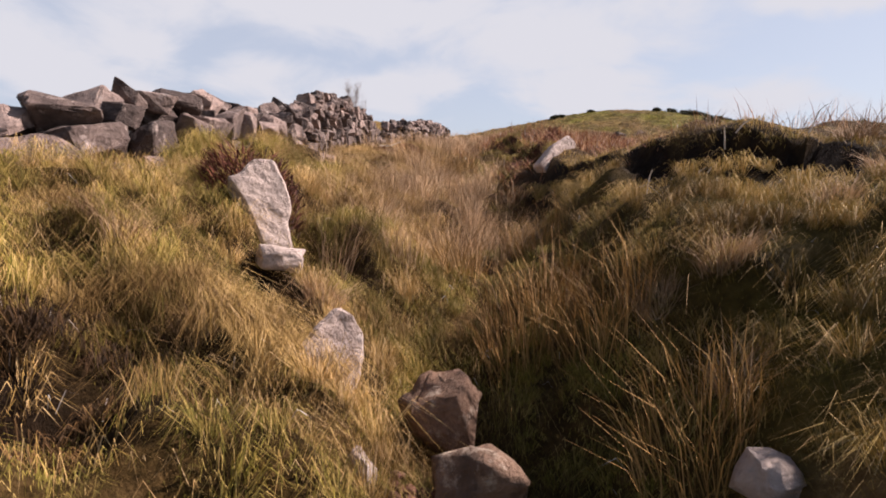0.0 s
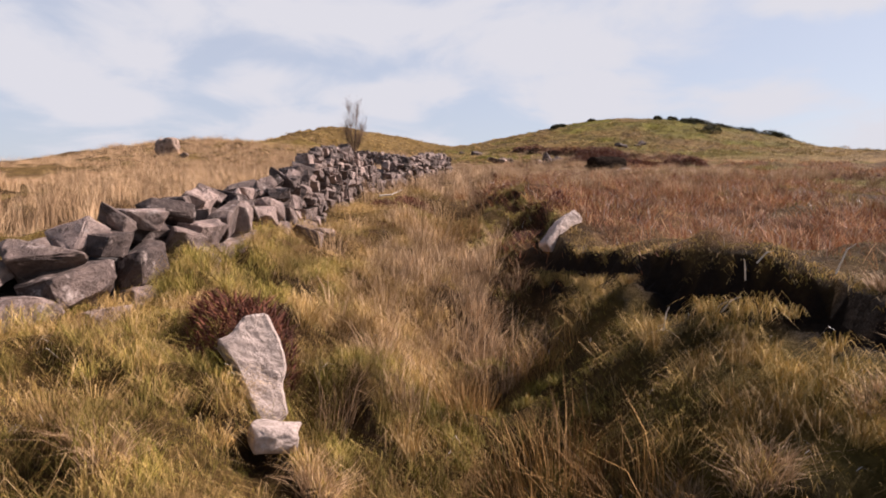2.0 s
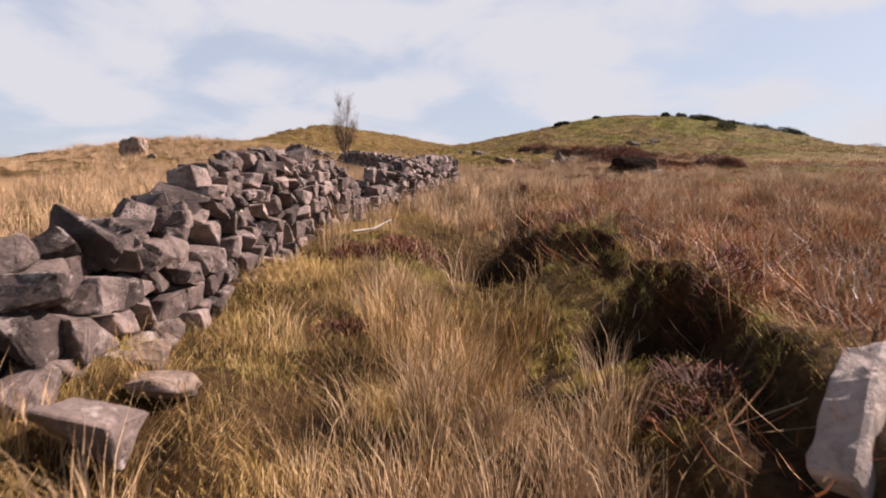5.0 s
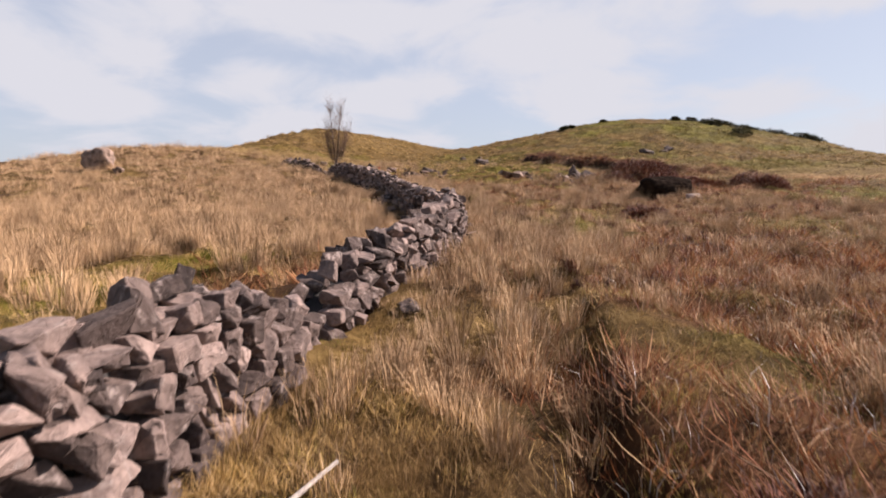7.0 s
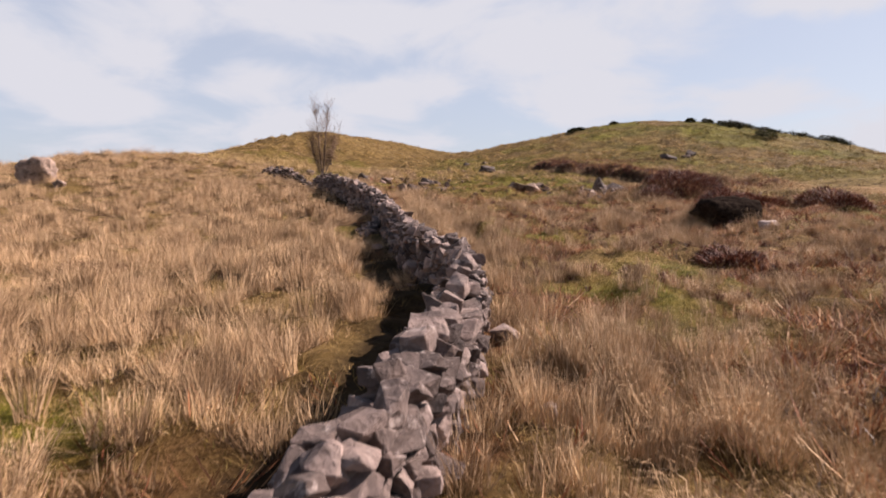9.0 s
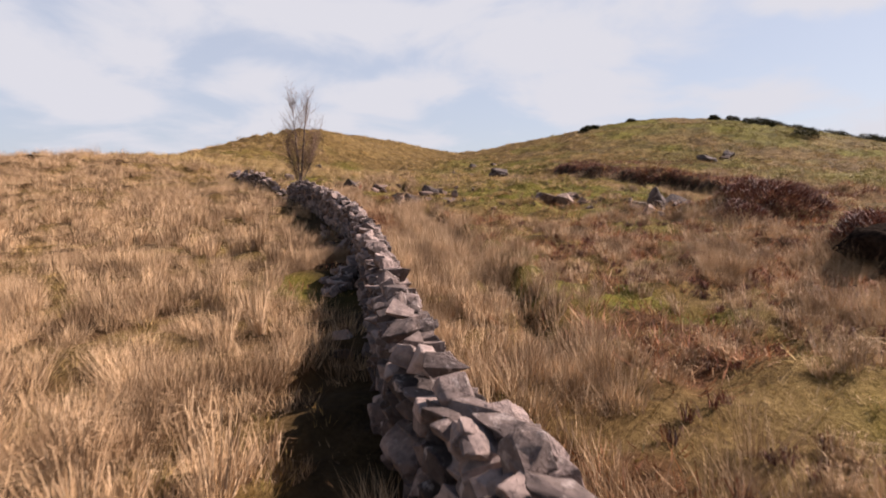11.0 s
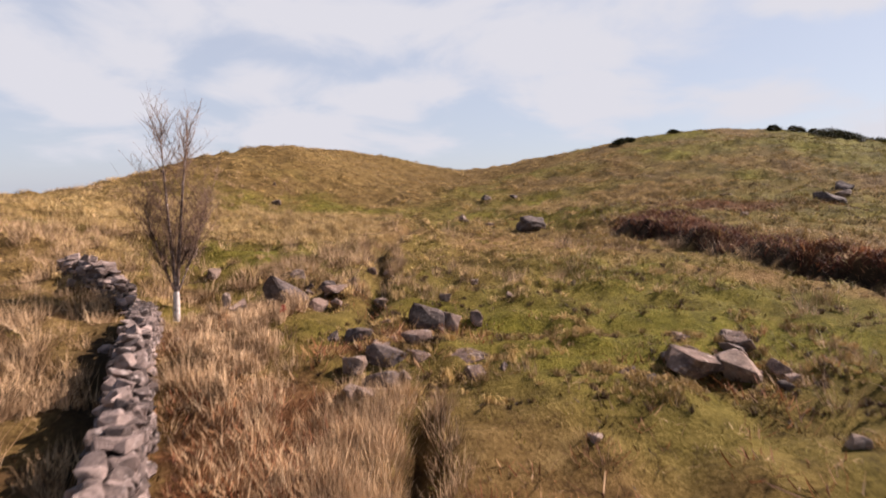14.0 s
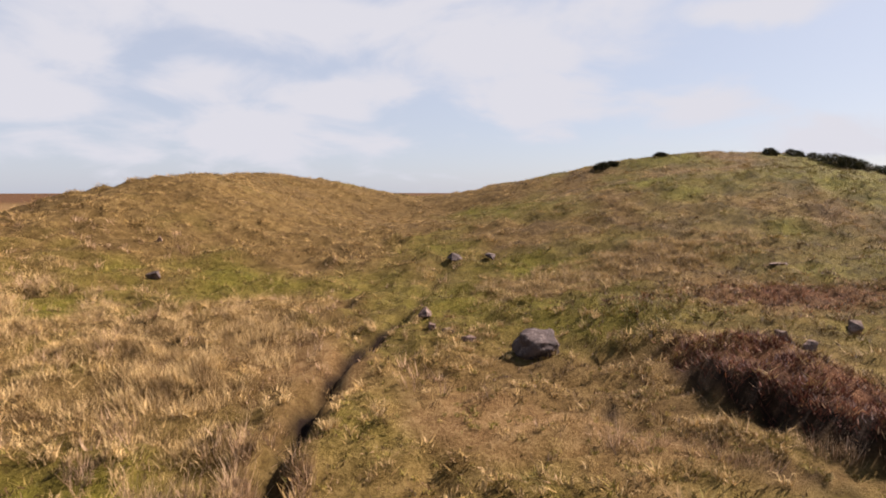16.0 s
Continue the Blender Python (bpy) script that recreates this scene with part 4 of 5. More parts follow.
for k in range(54):
    hx_, hy_, hw = heads[k % len(heads)]
    a, q = pick.uniform(0, math.tau), hw * pick.uniform(0.5, 1.0) + 0.1
    x, y = hx_ + q * math.cos(a), hy_ + 0.8 * q * math.sin(a)
    w = hw * pick.uniform(0.28, 0.6)
    ROCKS.append((x, y, w))
    look_ = (GREY, DIM, LIGHT, DIM)[k % 4]
    boulder("rock", look_[1], (x, y), (w, w * pick.uniform(0.6, 0.9), w * pick.uniform(0.45, 0.8)), look_[0], 500 + k, pick.uniform(0, 360), (pick.uniform(-20, 20), pick.uniform(-20, 20)), sink=0.3, square=0.75, group=SCATTER, sharp=True)

# ---- plants ----


def blade_mesh(name, P, H, W, az, lean, bend=0.35, plain=False, droop=1.0):
    """Many leaf blades: each a quad and a tip (or one triangle), leaning by lean towards az."""
    n = len(P)
    d = np.stack([np.cos(az), np.sin(az), np.zeros(n)], -1)
    phi = rng.random(n) * math.tau
    side = np.stack([np.cos(phi), np.sin(phi), np.zeros(n)], -1) * (W / 2)[:, None]
    up = np.array([0, 0, 1.0])
    tip = P + up * (H * droop)[:, None] + d * lean[:, None]
    if plain:
        verts = np.stack([P - side, P + side, tip], 1).reshape(-1, 3)
        return mesh_from(name, verts, faces3=np.arange(n * 3).reshape(-1, 3))
    mid = P + up * (H * (0.62 if droop > 0.9 else 0.85))[:, None] + d * (lean * bend)[:, None]
    verts = np.stack([P - side, P + side, mid - side * 0.8, mid + side * 0.8, tip], 1).reshape(-1, 3)
    k = np.arange(n)[:, None] * 5
    return mesh_from(name, verts, faces3=k + np.array([2, 3, 4]), faces4=k + np.array([0, 1, 3, 2]))


def tufts(cx, cy, per, radius, height, width, spread, lift=-0.03, comb=0.25, fall=0.0):
    """Arrays for blades in tufts about given places."""
    n = len(cx)
    per = np.broadcast_to(per, (n,)).astype(int)
    who = np.repeat(np.arange(n), per)
    m = len(who)
    a = rng.random(m) * math.tau
    q = np.sqrt(rng.random(m)) * np.broadcast_to(radius, (n,))[who]
    x, y = cx[who] + q * np.cos(a), cy[who] + q * np.sin(a)
    H = np.broadcast_to(height, (n,))[who] * rng.uniform(0.5, 1.12, m)
    W = np.broadcast_to(width, (n,))[who] * rng.uniform(0.6, 1.4, m)
    az = a + rng.normal(0, 0.9, m)
    lean = H * np.broadcast_to(spread, (n,))[who] * rng.uniform(0.1, 1.3, m)
    # each tuft is combed over to one side
    ca, cs = (rng.random(n) * math.tau)[who], comb * rng.random(n)[who] * H
    lx, ly = lean * np.cos(az) + cs * np.cos(ca), lean * np.sin(az) + cs * np.sin(ca)
    z = terrain(x, y)
    if fall:
        sx, sy = (terrain(x + 0.2, y, False) - terrain(x - 0.2, y, False)) / 0.4, (terrain(x, y + 0.2, False) - terrain(x, y - 0.2, False)) / 0.4
        lx, ly = lx - fall * H * sx, ly - fall * H * sy
    P = np.stack([x, y, z + lift], -1)
    return P, H, W, np.arctan2(ly, lx), np.hypot(lx, ly)


def sown(count, x0, x1, y0, y1, zone):
    x, y = rng.uniform(x0, x1, count), rng.uniform(y0, y1, count)
    keep = rng.random(count) < zone(x, y)
    return x[keep], y[keep]


def stuff(name, label, category, mesh, mat):
    mesh.materials.append(mat)
    return tagged(new(name, mesh), label, category, kind="stuff")


def apron(x, y):
    """The mossy ground in front of the pits, where little grows tall."""
    return step(0.35, 0.75, hump(x, y, 1.0, 0.5, 11.2, 0.85, 0.9) + hump(x, y, 1.0, -0.9, 12.4, 0.6, 0.7) + hump(x, y, 1.0, 1.2, 9.2, 0.5, 0.7))


def clear(x, y):
    """1 where no wall stands and no pit opens."""
    return ((np.abs(x - wall_x(y)) > 0.42) | (y > 59.4)) * (1 - 0.9 * step(0.2, 0.6, pit_zone(x, y))) * (1 - 0.85 * apron(x, y))


def gathered(*sets):
    return [np.concatenate(arrays) for arrays in zip(*sets)]


# tall straw grass, thicker and finer where the way passes close
sets, far_sets = [], []
for count, box, per, rad, h, w in (
    (2600, (-9, 7, 3, 20), 66, 0.15, 0.48, 0.0052),
    (8200, (-20, 16, 20, 40), 84, 0.2, 0.52, 0.0075),
    (11500, (-34, 22, 40, 66), 36, 0.24, 0.58, 0.013),
    (3500, (-50, 40, 62, 90), 15, 0.26, 0.42, 0.03),
):
    x, y = sown(count, *box, lambda x, y: straw_zone(x, y) * clear(x, y))
    (sets if box[2] < 20 else far_sets).append(tufts(x, y, per, rad, h * rng.uniform(0.5, 1.2, len(x)) * (1 + 0.9 * fbm(x * 0.4, y * 0.4, 2)) * (0.72 + 0.5 * step(-0.12, 0.25, fbm(x * 0.95 + 31, y * 0.95 + 7, 2))), w, 0.62))
x, y = sown(2600, -9, 4, 27, 56.5, lambda x, y: step(0.4, 0.7, x - wall_x(y)) * (1 - step(1.8, 3.2, x - wall_x(y))) * (x < ditch_x(y) - 0.1) * (y < 44))
x2, y2 = sown(900, -5, 0, 42, 51.5, lambda x, y: step(-1.7, -1.3, x - ditch_x(y)) * (1 - step(-0.3, -0.1, x - ditch_x(y))))
x, y = np.concatenate([x, x2]), np.concatenate([y, y2])
x2, y2 = sown(520, -2, 2, 30, 51, lambda x, y: step(0.12, 0.25, x - ditch_x(y)) * (1 - step(0.5, 0.9, x - ditch_x(y))))
x, y = np.concatenate([x, x2]), np.concatenate([y, y2])
far_sets.append(tufts(x, y, 60, 0.2, 0.55 * rng.uniform(0.6, 1.2, len(x)), 0.010, 0.55))
x, y = sown(700, -1.7, 0.9, 4.0, 13.0, lambda x, y: (1 - step(0.45, 1.1, np.abs(x - gully_x(y) + 0.5 - 0.25 * step(8, 9, y)))) * step(4.0, 6.0, y + 2 * fbm(x * 1.5, y * 0.5, 2)) * (1 - step(8.5, 9.5, y) * step(-0.2, 0.1, x)) * (1 - step(10.8, 11.6, y)) * (0.35 + 0.55 * step(-0.1, 0.1, fbm(x * 1.3, y * 0.9 + 4, 2))) * clear(x, y))
sets.append(tufts(x, y, 60, 0.11, 0.44 * rng.uniform(0.5, 1.25, len(x)), 0.0042, 0.6, comb=0.5))
stuff("far_straw_grass", "tall straw-coloured grass over the moor", "grass", blade_mesh("far_straw_grass", *gathered(*far_sets), plain=True), STRAW)
hill_sets = []
x, y = sown(12000, -26, -4.5, 62, 84, lambda x, y: np.clip(0.15 + hump(x, y, 1.1, -15, 73, 5.5, 5.0) + hump(x, y, 0.8, -7, 70, 1.6, 4) - 0.8 * green_zone(x, y), 0, 1) * (0.12 + 0.88 * step(-0.05, 0.12, fbm(x * 0.8, y * 0.8, 2))))
hill_sets.append(tufts(x, y, 22, 0.28, 0.46 * rng.uniform(0.6, 1.3, len(x)), 0.018, 0.8))
x, y = sown(6000, 0, 22, 74, 88, lambda x, y: 0.8 * (1 - step(1.5, 3.5, np.abs(y - 0.35 * x - 79.0))) * step(2, 6, x) * (1 - step(16, 24, x)))
hill_sets.append(tufts(x, y, 14, 0.26, 0.32 * rng.uniform(0.6, 1.3, len(x)), 0.024, 0.9))
stuff("hill_straw", "pale straw tussocks at the foot of the hills", "grass", blade_mesh("hill_straw", *gathered(*hill_sets), plain=True), HILL)
stuff("straw_grass", "tall dry straw-coloured moor grass in soft tussocks", "grass", blade_mesh("straw_grass", *gathered(*sets)), STRAW)

# long grass and heather that grow up against the rocks
for name, label, mat, many, high in (("rock_grass", "long grass grown up against rocks", BANK, 7, 0.2), ("rock_heather", "dark moss and heather about rocks", DARK_TUFT, 6, 0.13)):
    x, y = [], []
    for rx_, ry_, w in ROCKS:
        for k in range(int(many * (0.6 + w))):
            a, q = rng.random() * math.tau, w * rng.uniform(0.45, 0.85)
            x.append(rx_ + q * math.cos(a)); y.append(ry_ + q * math.sin(a))
    x, y = np.array(x), np.array(y)
    stuff(name, label, "grass", blade_mesh(name, *tufts(x, y, 16, 0.13, high * rng.uniform(0.5, 1.3, len(x)), 0.016, 0.9), plain=True), mat)

# fallen straw that mats the ground
sets = []
for count, box, per, w in ((2600, (-7, 8, 1, 20), 22, 0.006), (5500, (-20, 18, 20, 42), 14, 0.011), (7000, (-34, 28, 40, 68), 9, 0.018), (7000, (-45, 60, 62, 112), 6, 0.035)):
    x, y = sown(count, *box, lambda x, y: np.clip(0.8 - 0.6 * green_zone(x, y) - 0.7 * soil_shade_zone(x, y) - 0.6 * track_zone(x, y), 0, 1) * (1 - 0.75 * shaded_thatch_zone(x, y)) * clear(x, y))
    sets.append(tufts(x, y, per, 0.2, 0.09, w, 2.2, comb=1.5))
stuff("straw_litter", "flattened dead straw matting the ground", "grass", blade_mesh("straw_litter", *gathered(*sets), plain=True), STRAW)

def on_lip(x, y):
    v = x - lip_x(y)
    return (1 - step(8, 10, y)) * step(-0.5, -0.2, v) * (1 - step(2.0, 4.0, v))


# low tan grass between the taller tussocks
sets = []
for count, box, per, w in ((2200, (-9, 9, 11, 22), 26, 0.007), (2600, (-14, 14, 22, 46), 16, 0.012)):
    x, y = sown(count, *box, lambda x, y: np.clip(0.85 - 0.7 * straw_zone(x, y) - 0.5 * rust_zone(x, y), 0, 1) * clear(x, y) * (1 - soil_shade_zone(x, y)))
    sets.append(tufts(x, y, per, 0.16, 0.19 * rng.uniform(0.5, 1.4, len(x)), w, 1.1, comb=0.6))
stuff("moor_grass", "low tan grass between taller tussocks", "grass", blade_mesh("moor_grass", *gathered(*sets), plain=True), TUSSOCK)

# short turf, green to yellow
sets, fine_sets = [], []
for count, box, per, rad, h, w in (
    (4600, (-4, 4, 1.4, 14.5), 32, 0.10, 0.11, 0.0023),
    (3000, (-3, 3.2, 1.4, 5.2), 28, 0.09, 0.085, 0.0019),
    (8000, (-12, 12, 9, 30), 16, 0.16, 0.14, 0.010),
    (11000, (-26, 26, 30, 64), 10, 0.2, 0.13, 0.02),
    (22000, (-50, 75, 60, 125), 8, 0.26, 0.12, 0.03),
):
    x, y = sown(count, *box, lambda x, y: np.clip(0.2 + green_zone(x, y), 0, 1) * clear(x, y) * (1 - 0.95 * track_zone(x, y)) * (1 - 0.2 * shelf_zone(x, y)) * (1 - np.minimum(1, hump(x, y, 1.2, 1.2, 1.75, 0.22, 0.2))) * (1 - soil_shade_zone(x, y)) ** 3 * (1 - 0.9 * (step(-0.5, -0.3, x - lip_x(y)) * (1 - step(0.0, 0.1, x - lip_x(y))) * (y < 15))))
    (sets if box[2] > 2 else fine_sets).append(tufts(x, y, per, rad, h * rng.uniform(0.5, 1.3, len(x)) * (1 - 0.6 * on_lip(x, y)) * (1 - 0.5 * shelf_zone(x, y)), w, 0.9, fall=0.8))
hx, hy = sown(30000, -48, 70, 58, 122, lambda x, y: (0.03 + 0.9 * step(0.0, 0.1, hummock(x, y))) * (1 - 0.8 * track_zone(x, y)) * (1 - soil_shade_zone(x, y)))
lush = rng.random(len(hx)) < np.clip(green_zone(hx, hy) * 1.3 - 0.15, 0, 1)
for name, label, some, mat in (("hill_tussocks", "low tan tussocks over the hills", ~lush, TUSSOCK), ("green_tussocks", "low green tussocks over the hills", lush, GREEN)):
    mound = tufts(hx[some], hy[some], 17, 0.26, 0.25 * rng.uniform(0.5, 1.4, int(some.sum())), 0.034, 1.2, comb=0.8)
    stuff(name, label, "grass", blade_mesh(name, *mound, plain=True), mat)
# dark tufts laid among humps and hollows, giving tussock shadow by their colour
dx, dy = sown(11000, -46, 66, 46, 118, lambda x, y: step(0.02, 0.16, fbm(x * 0.3 + 50, y * 0.9 + 9, 3)) * (0.35 + 0.4 * step(66, 76, y) + 0.5 * step(4, 12, x)) * ((y > 58) | (x > -2)) * (1 - 0.9 * track_zone(x, y)))
dx2, dy2 = sown(14000, -26, 34, 46, 96, lambda x, y: (0.03 + 0.75 * step(0.08, 0.2, -hummock(x, y)) + hump(x, y, 0.7, 10, 73.5, 5, 3) + hump(x, y, 0.8, 19, 78, 7, 5)) * (1 - 0.9 * track_zone(x, y)) * clear(x, y))
dx, dy = np.concatenate([dx, dx2]), np.concatenate([dy, dy2])
stuff("dark_tufts", "small dark tufts for tussocks and their shadows", "sedge", blade_mesh("dark_tufts", *tufts(dx, dy, 12, 0.3, 0.17 * rng.uniform(0.5, 1.3, len(dx)), 0.04, 1.0), plain=True), DARK_TUFT)
bx, by = sown(6000, 7, 26, 50, 73, lambda x, y: np.clip(2 * (rust_zone(x, y) - 0.5), 0, 1) * step(-0.2, 0.3, x - bank_x(y)))
stuff("bank_heather", "dark heather along the edge of a bank", "heather", blade_mesh("bank_heather", *tufts(bx, by, 16, 0.3, 0.24, 0.03, 1.0), plain=True), HEATH)
stuff("turf", "short yellow-green moor turf with moss", "grass", blade_mesh("turf", *gathered(*sets), plain=True), GREEN)
stuff("bank_turf", "green and yellow grass over the gully banks", "grass", blade_mesh("bank_turf", *gathered(*fine_sets), bend=0.42, droop=0.45), LUSH)

# drooping straw among the green on the first banks
def bank_cover(x, y):
    left = (0.35 + 0.65 * step(-0.12, 0.12, fbm(x * 0.9, y * 0.9))) * step(0.2, -0.3, x - gully_x(y)) * (1 - np.minimum(0.8, hump(x, y, 1.0, -1.9, 1.9, 0.9, 0.45)))
    right = (0.5 + 0.5 * step(0.22, 0.3, ledge(x, y)) * (1 - step(0.4, 0.6, ledge(x, y)))) * shelf_zone(x, y)
    far = 0.2 * step(5, 7, y) * (1 - 0.9 * rust_zone(x, y))
    return np.clip(np.maximum(np.maximum(left, right), far), 0, 1) * clear(x, y) * (1 - soil_shade_zone(x, y)) * (1 - on_lip(x, y))


x, y = sown(10500, -4, 3.6, 1.5, 14.5, bank_cover)
tone = 0.5 + 1.5 * step(0.02, 0.2, fbm(x * 1.1 + 7, y * 1.1 + 3, 2))
right = shelf_zone(x, y) > 0.4
for name, label, some, mat in (("bank_grass", "drooping dry grass hanging down the banks", ~right, BANK), ("shelf_grass", "bank grass on small terraces, toned for shade", right, SHELF)):
    mop = tufts(x[some], y[some], (26 * tone[some]).clip(16, 42), 0.08, (0.17 if mat is BANK else 0.10) * rng.uniform(0.5, 1.5, int(some.sum())), 0.0024, 1.5, fall=0.9)
    stuff(name, label, "grass", blade_mesh(name, *mop, bend=0.45, droop=0.2), mat)
x, y = sown(500, -4, 4, 1.5, 7, lambda x, y: (0.3 + 0.7 * hump(x, y, 1.0, -1.8, 2.2, 0.8, 0.6)) * clear(x, y) * (1 - on_lip(x, y)))
stuff("dead_stems", "thin bleached stems lying over the grass", "dead stems", blade_mesh("dead_stems", *tufts(x, y, 2, 0.2, 0.11, 0.004, 2.2), bend=0.5, droop=0.6), WOOD)

# grass and roots that hang over the edge of the bank
y = rng.uniform(2.4, 13.5, 300)
x = lip_x(y) + rng.uniform(0.04, 0.3, 300)
stuff("hanging_grass", "brown grass hanging over a dark earth bank", "grass", blade_mesh("hanging_grass", *tufts(x, y, 22, 0.08, 0.06 * rng.uniform(0.6, 1.5, 300), 0.0036, 1.2, fall=0.4), bend=0.45, droop=0.0), SHELF)
x, y = sown(520, 1.6, 6.5, 2.6, 8.5, lambda x, y: step(0.25, 0.6, x - lip_x(y)))
stuff("bracken_fringe", "thin broken bracken standing along a bank", "bracken", blade_mesh("bracken_fringe", *tufts(x, y, 12, 0.16, 0.26 * rng.uniform(0.4, 1.3, len(x)), 0.0045, 0.8), bend=0.5), FERN)

# fountains of grass that arch over from their own small mounds
for name, label, mat, count, box, zone, per, high, wide, spread in (
    ("arching_grass", "green grass arching from small mounds", LUSH, 420, (-3.4, 0.0, 1.4, 7.0), lambda x, y: step(0.1, -0.4, x - gully_x(y)) * step(-0.2, 0.1, fbm(x * 1.2 + 5, y * 1.2, 2)), 120, 0.17, 0.0026, 1.5),
    ("pale_arching_grass", "pale dead grass arching from small mounds", BANK, 300, (-3.4, 0.0, 1.4, 7.0), lambda x, y: step(0.1, -0.4, x - gully_x(y)) * step(0.1, -0.1, fbm(x * 1.2 + 5, y * 1.2, 2)), 110, 0.18, 0.0026, 1.5),
    ("shelf_tussocks", "brown and green tussocks over a shaded shelf", SHELF, 420, (0.7, 3.2, 1.6, 7.4), lambda x, y: shelf_zone(x, y) * (0.35 + 0.65 * step(-0.1, 0.1, fbm(x * 1.5, y * 1.5 + 9, 2))), 110, 0.14, 0.0026, 1.5),
    # dark leaves that also carry the hollow's shadow in their colour
    ("hollow_sedge", "dark leafy tufts, coloured for a shadowed hollow", DARK_TUFT, 90, (-2.4, -1.0, 1.6, 2.3), lambda x, y: np.minimum(1, hump(x, y, 1.2, -1.75, 1.92, 0.5, 0.25)), 60, 0.15, 0.004, 1.3),
    ("brown_overhang", "brown dead grass hanging from a ledge", TUSSOCK, 200, (-2.0, -0.7, 2.4, 3.0), lambda x, y: np.minimum(1, hump(x, y, 1.2, -1.3, 2.68, 0.35, 0.1)), 90, 0.15, 0.0026, 1.7),
    ("apron_turf", "low green and brown turf before dark hollows", LUSH, 900, (-1.8, 2.2, 8.2, 13.8), lambda x, y: 6.0 * apron(x, y) * (1 - step(0.2, 0.5, pit_zone(x, y))), 34, 0.09, 0.0035, 1.2),
    ("hollow_heather", "dark heather in the hollows of the moor", HEATH, 1500, (1.5, 15, 15, 46), lambda x, y: step(1.6, 2.4, x - wall_x(y)) * step(0.04, 0.14, fbm(x * 0.55 + 21, y * 0.8 + 4, 3)), 30, 0.19, 0.009, 1.0),
    ("gully_moss", "short green growth along the gully bed", GREEN, 260, (-0.5, 1.2, 1.5, 6.0), lambda x, y: 1 - step(0.4, 0.8, np.abs(x - gully_x(y))), 70, 0.10, 0.003, 1.2),
    ("moor_tussocks", "tan grass tussocks standing apart on the moor", STRAW, 2100, (-1, 13, 14, 47), lambda x, y: step(0.9, 1.6, x - wall_x(y)) * step(0.5, 0.9, np.abs(x - ditch_x(y))) * step(0.02, 0.1, fbm(x * 0.9 + 3, y * 0.9 + 12, 2)), 70, 0.33, 0.006, 0.95),
    ("birch_meadow", "tall pale straw grass round the foot of a birch", STRAW, 400, (-9.6, -4.5, 50.5, 56.6), lambda x, y: step(0.9, 1.6, x - wall_x(y)) * (1 - step(-5.9, -4.9, x)) * (0.25 + 0.75 * step(-0.1, 0.08, fbm(x * 0.7 + 2, y * 0.7, 2))), 60, 0.50, 0.0065, 0.7),
    ("upper_tussocks", "pale grass tussocks scattered below the hills", HILL, 1500, (-14, 10, 57, 76), lambda x, y: step(0.0, 0.14, hummock(x, y)) * (1 - 0.85 * lawn(x, y)) * step(0.5, 0.9, np.abs(x - trench_x(y))) * step(0.3, 1.0, bank_x(y) - x) * (1 - 0.9 * track_zone(x, y)) * (1 - soil_shade_zone(x, y)), 26, 0.21, 0.010, 1.2),
    # dark colour strewn over the lawn to give shaded gaps
    ("lawn_sedge", "dark tufts standing for shaded gaps in the lawn", DARK_TUFT, 800, (-4, 12, 50, 62), lambda x, y: step(0.02, 0.12, fbm(x * 0.7 + 33, y * 1.1 + 8, 3)) * (0.35 + 0.65 * (1 - step(54.5, 57, y))), 26, 0.15, 0.014, 1.2),
    ("trench_grass", "straw grass leaning over a narrow trench", HILL, 380, (-8, 1, 58, 78), lambda x, y: step(0.22, 0.4, np.abs(x - trench_x(y))) * (1 - step(0.8, 1.5, np.abs(x - trench_x(y)))) * (0.3 + 0.7 * step(-0.1, 0.1, fbm(x * 0.7 + 6, y * 0.7, 2))), 44, 0.30, 0.0085, 0.9),
    ("worn_tufts", "short olive tufts over the worn track", LUSH, 1500, (-3, 12, 58, 71), lambda x, y: (0.25 + 0.75 * step(-0.05, 0.1, fbm(x * 1.1 + 2, y * 1.1 + 17, 2))) * step(0.6, 1.0, np.abs(x - trench_x(y))) * step(0.3, 0.8, bank_x(y) - x) * (1 - soil_shade_zone(x, y)) * (1 - 0.85 * lawn(x, y)), 16, 0.12, 0.013, 1.4),
    ("lawn_tussocks", "dull tan tussocks breaking up the lawn", TUSSOCK, 800, (-2.5, 9, 50.5, 56.5), lambda x, y: step(-0.02, 0.08, fbm(x * 0.8 + 14, y * 1.2 + 5, 3)) * (1 - step(54.0, 56.5, y)), 30, 0.17, 0.011, 1.2),
    ("wall_side_straw", "tall straw grass along the foot of the wall", STRAW, 480, (-2, 6.5, 14.5, 25), lambda x, y: step(0.7, 1.1, x - wall_x(y)) * (1 - step(2.2, 4.2, x - wall_x(y))) * (0.25 + 0.75 * step(-0.12, 0.06, fbm(x * 0.8 + 40, y * 0.8, 2))), 90, 0.40, 0.0052, 0.75),
    ("field_tussocks", "tall pale tussocks standing apart in the field", STRAW, 1900, (-17, -1, 16, 50), lambda x, y: step(-1.2, -1.8, x - wall_x(y)) * step(0.03, 0.1, fbm(x * 0.8 + 9, y * 0.8 + 1, 2)), 90, 0.56, 0.006, 0.7),
):
    x, y = sown(count, *box, lambda x, y: zone(x, y) * clear(x, y) * (1 - np.minimum(0.9, hump(x, y, 1.0, -1.75, 1.9, 0.5, 0.25))))
    near_by = np.clip(y / 24, 1.0, 1.7) if high > 0.2 else 1.0
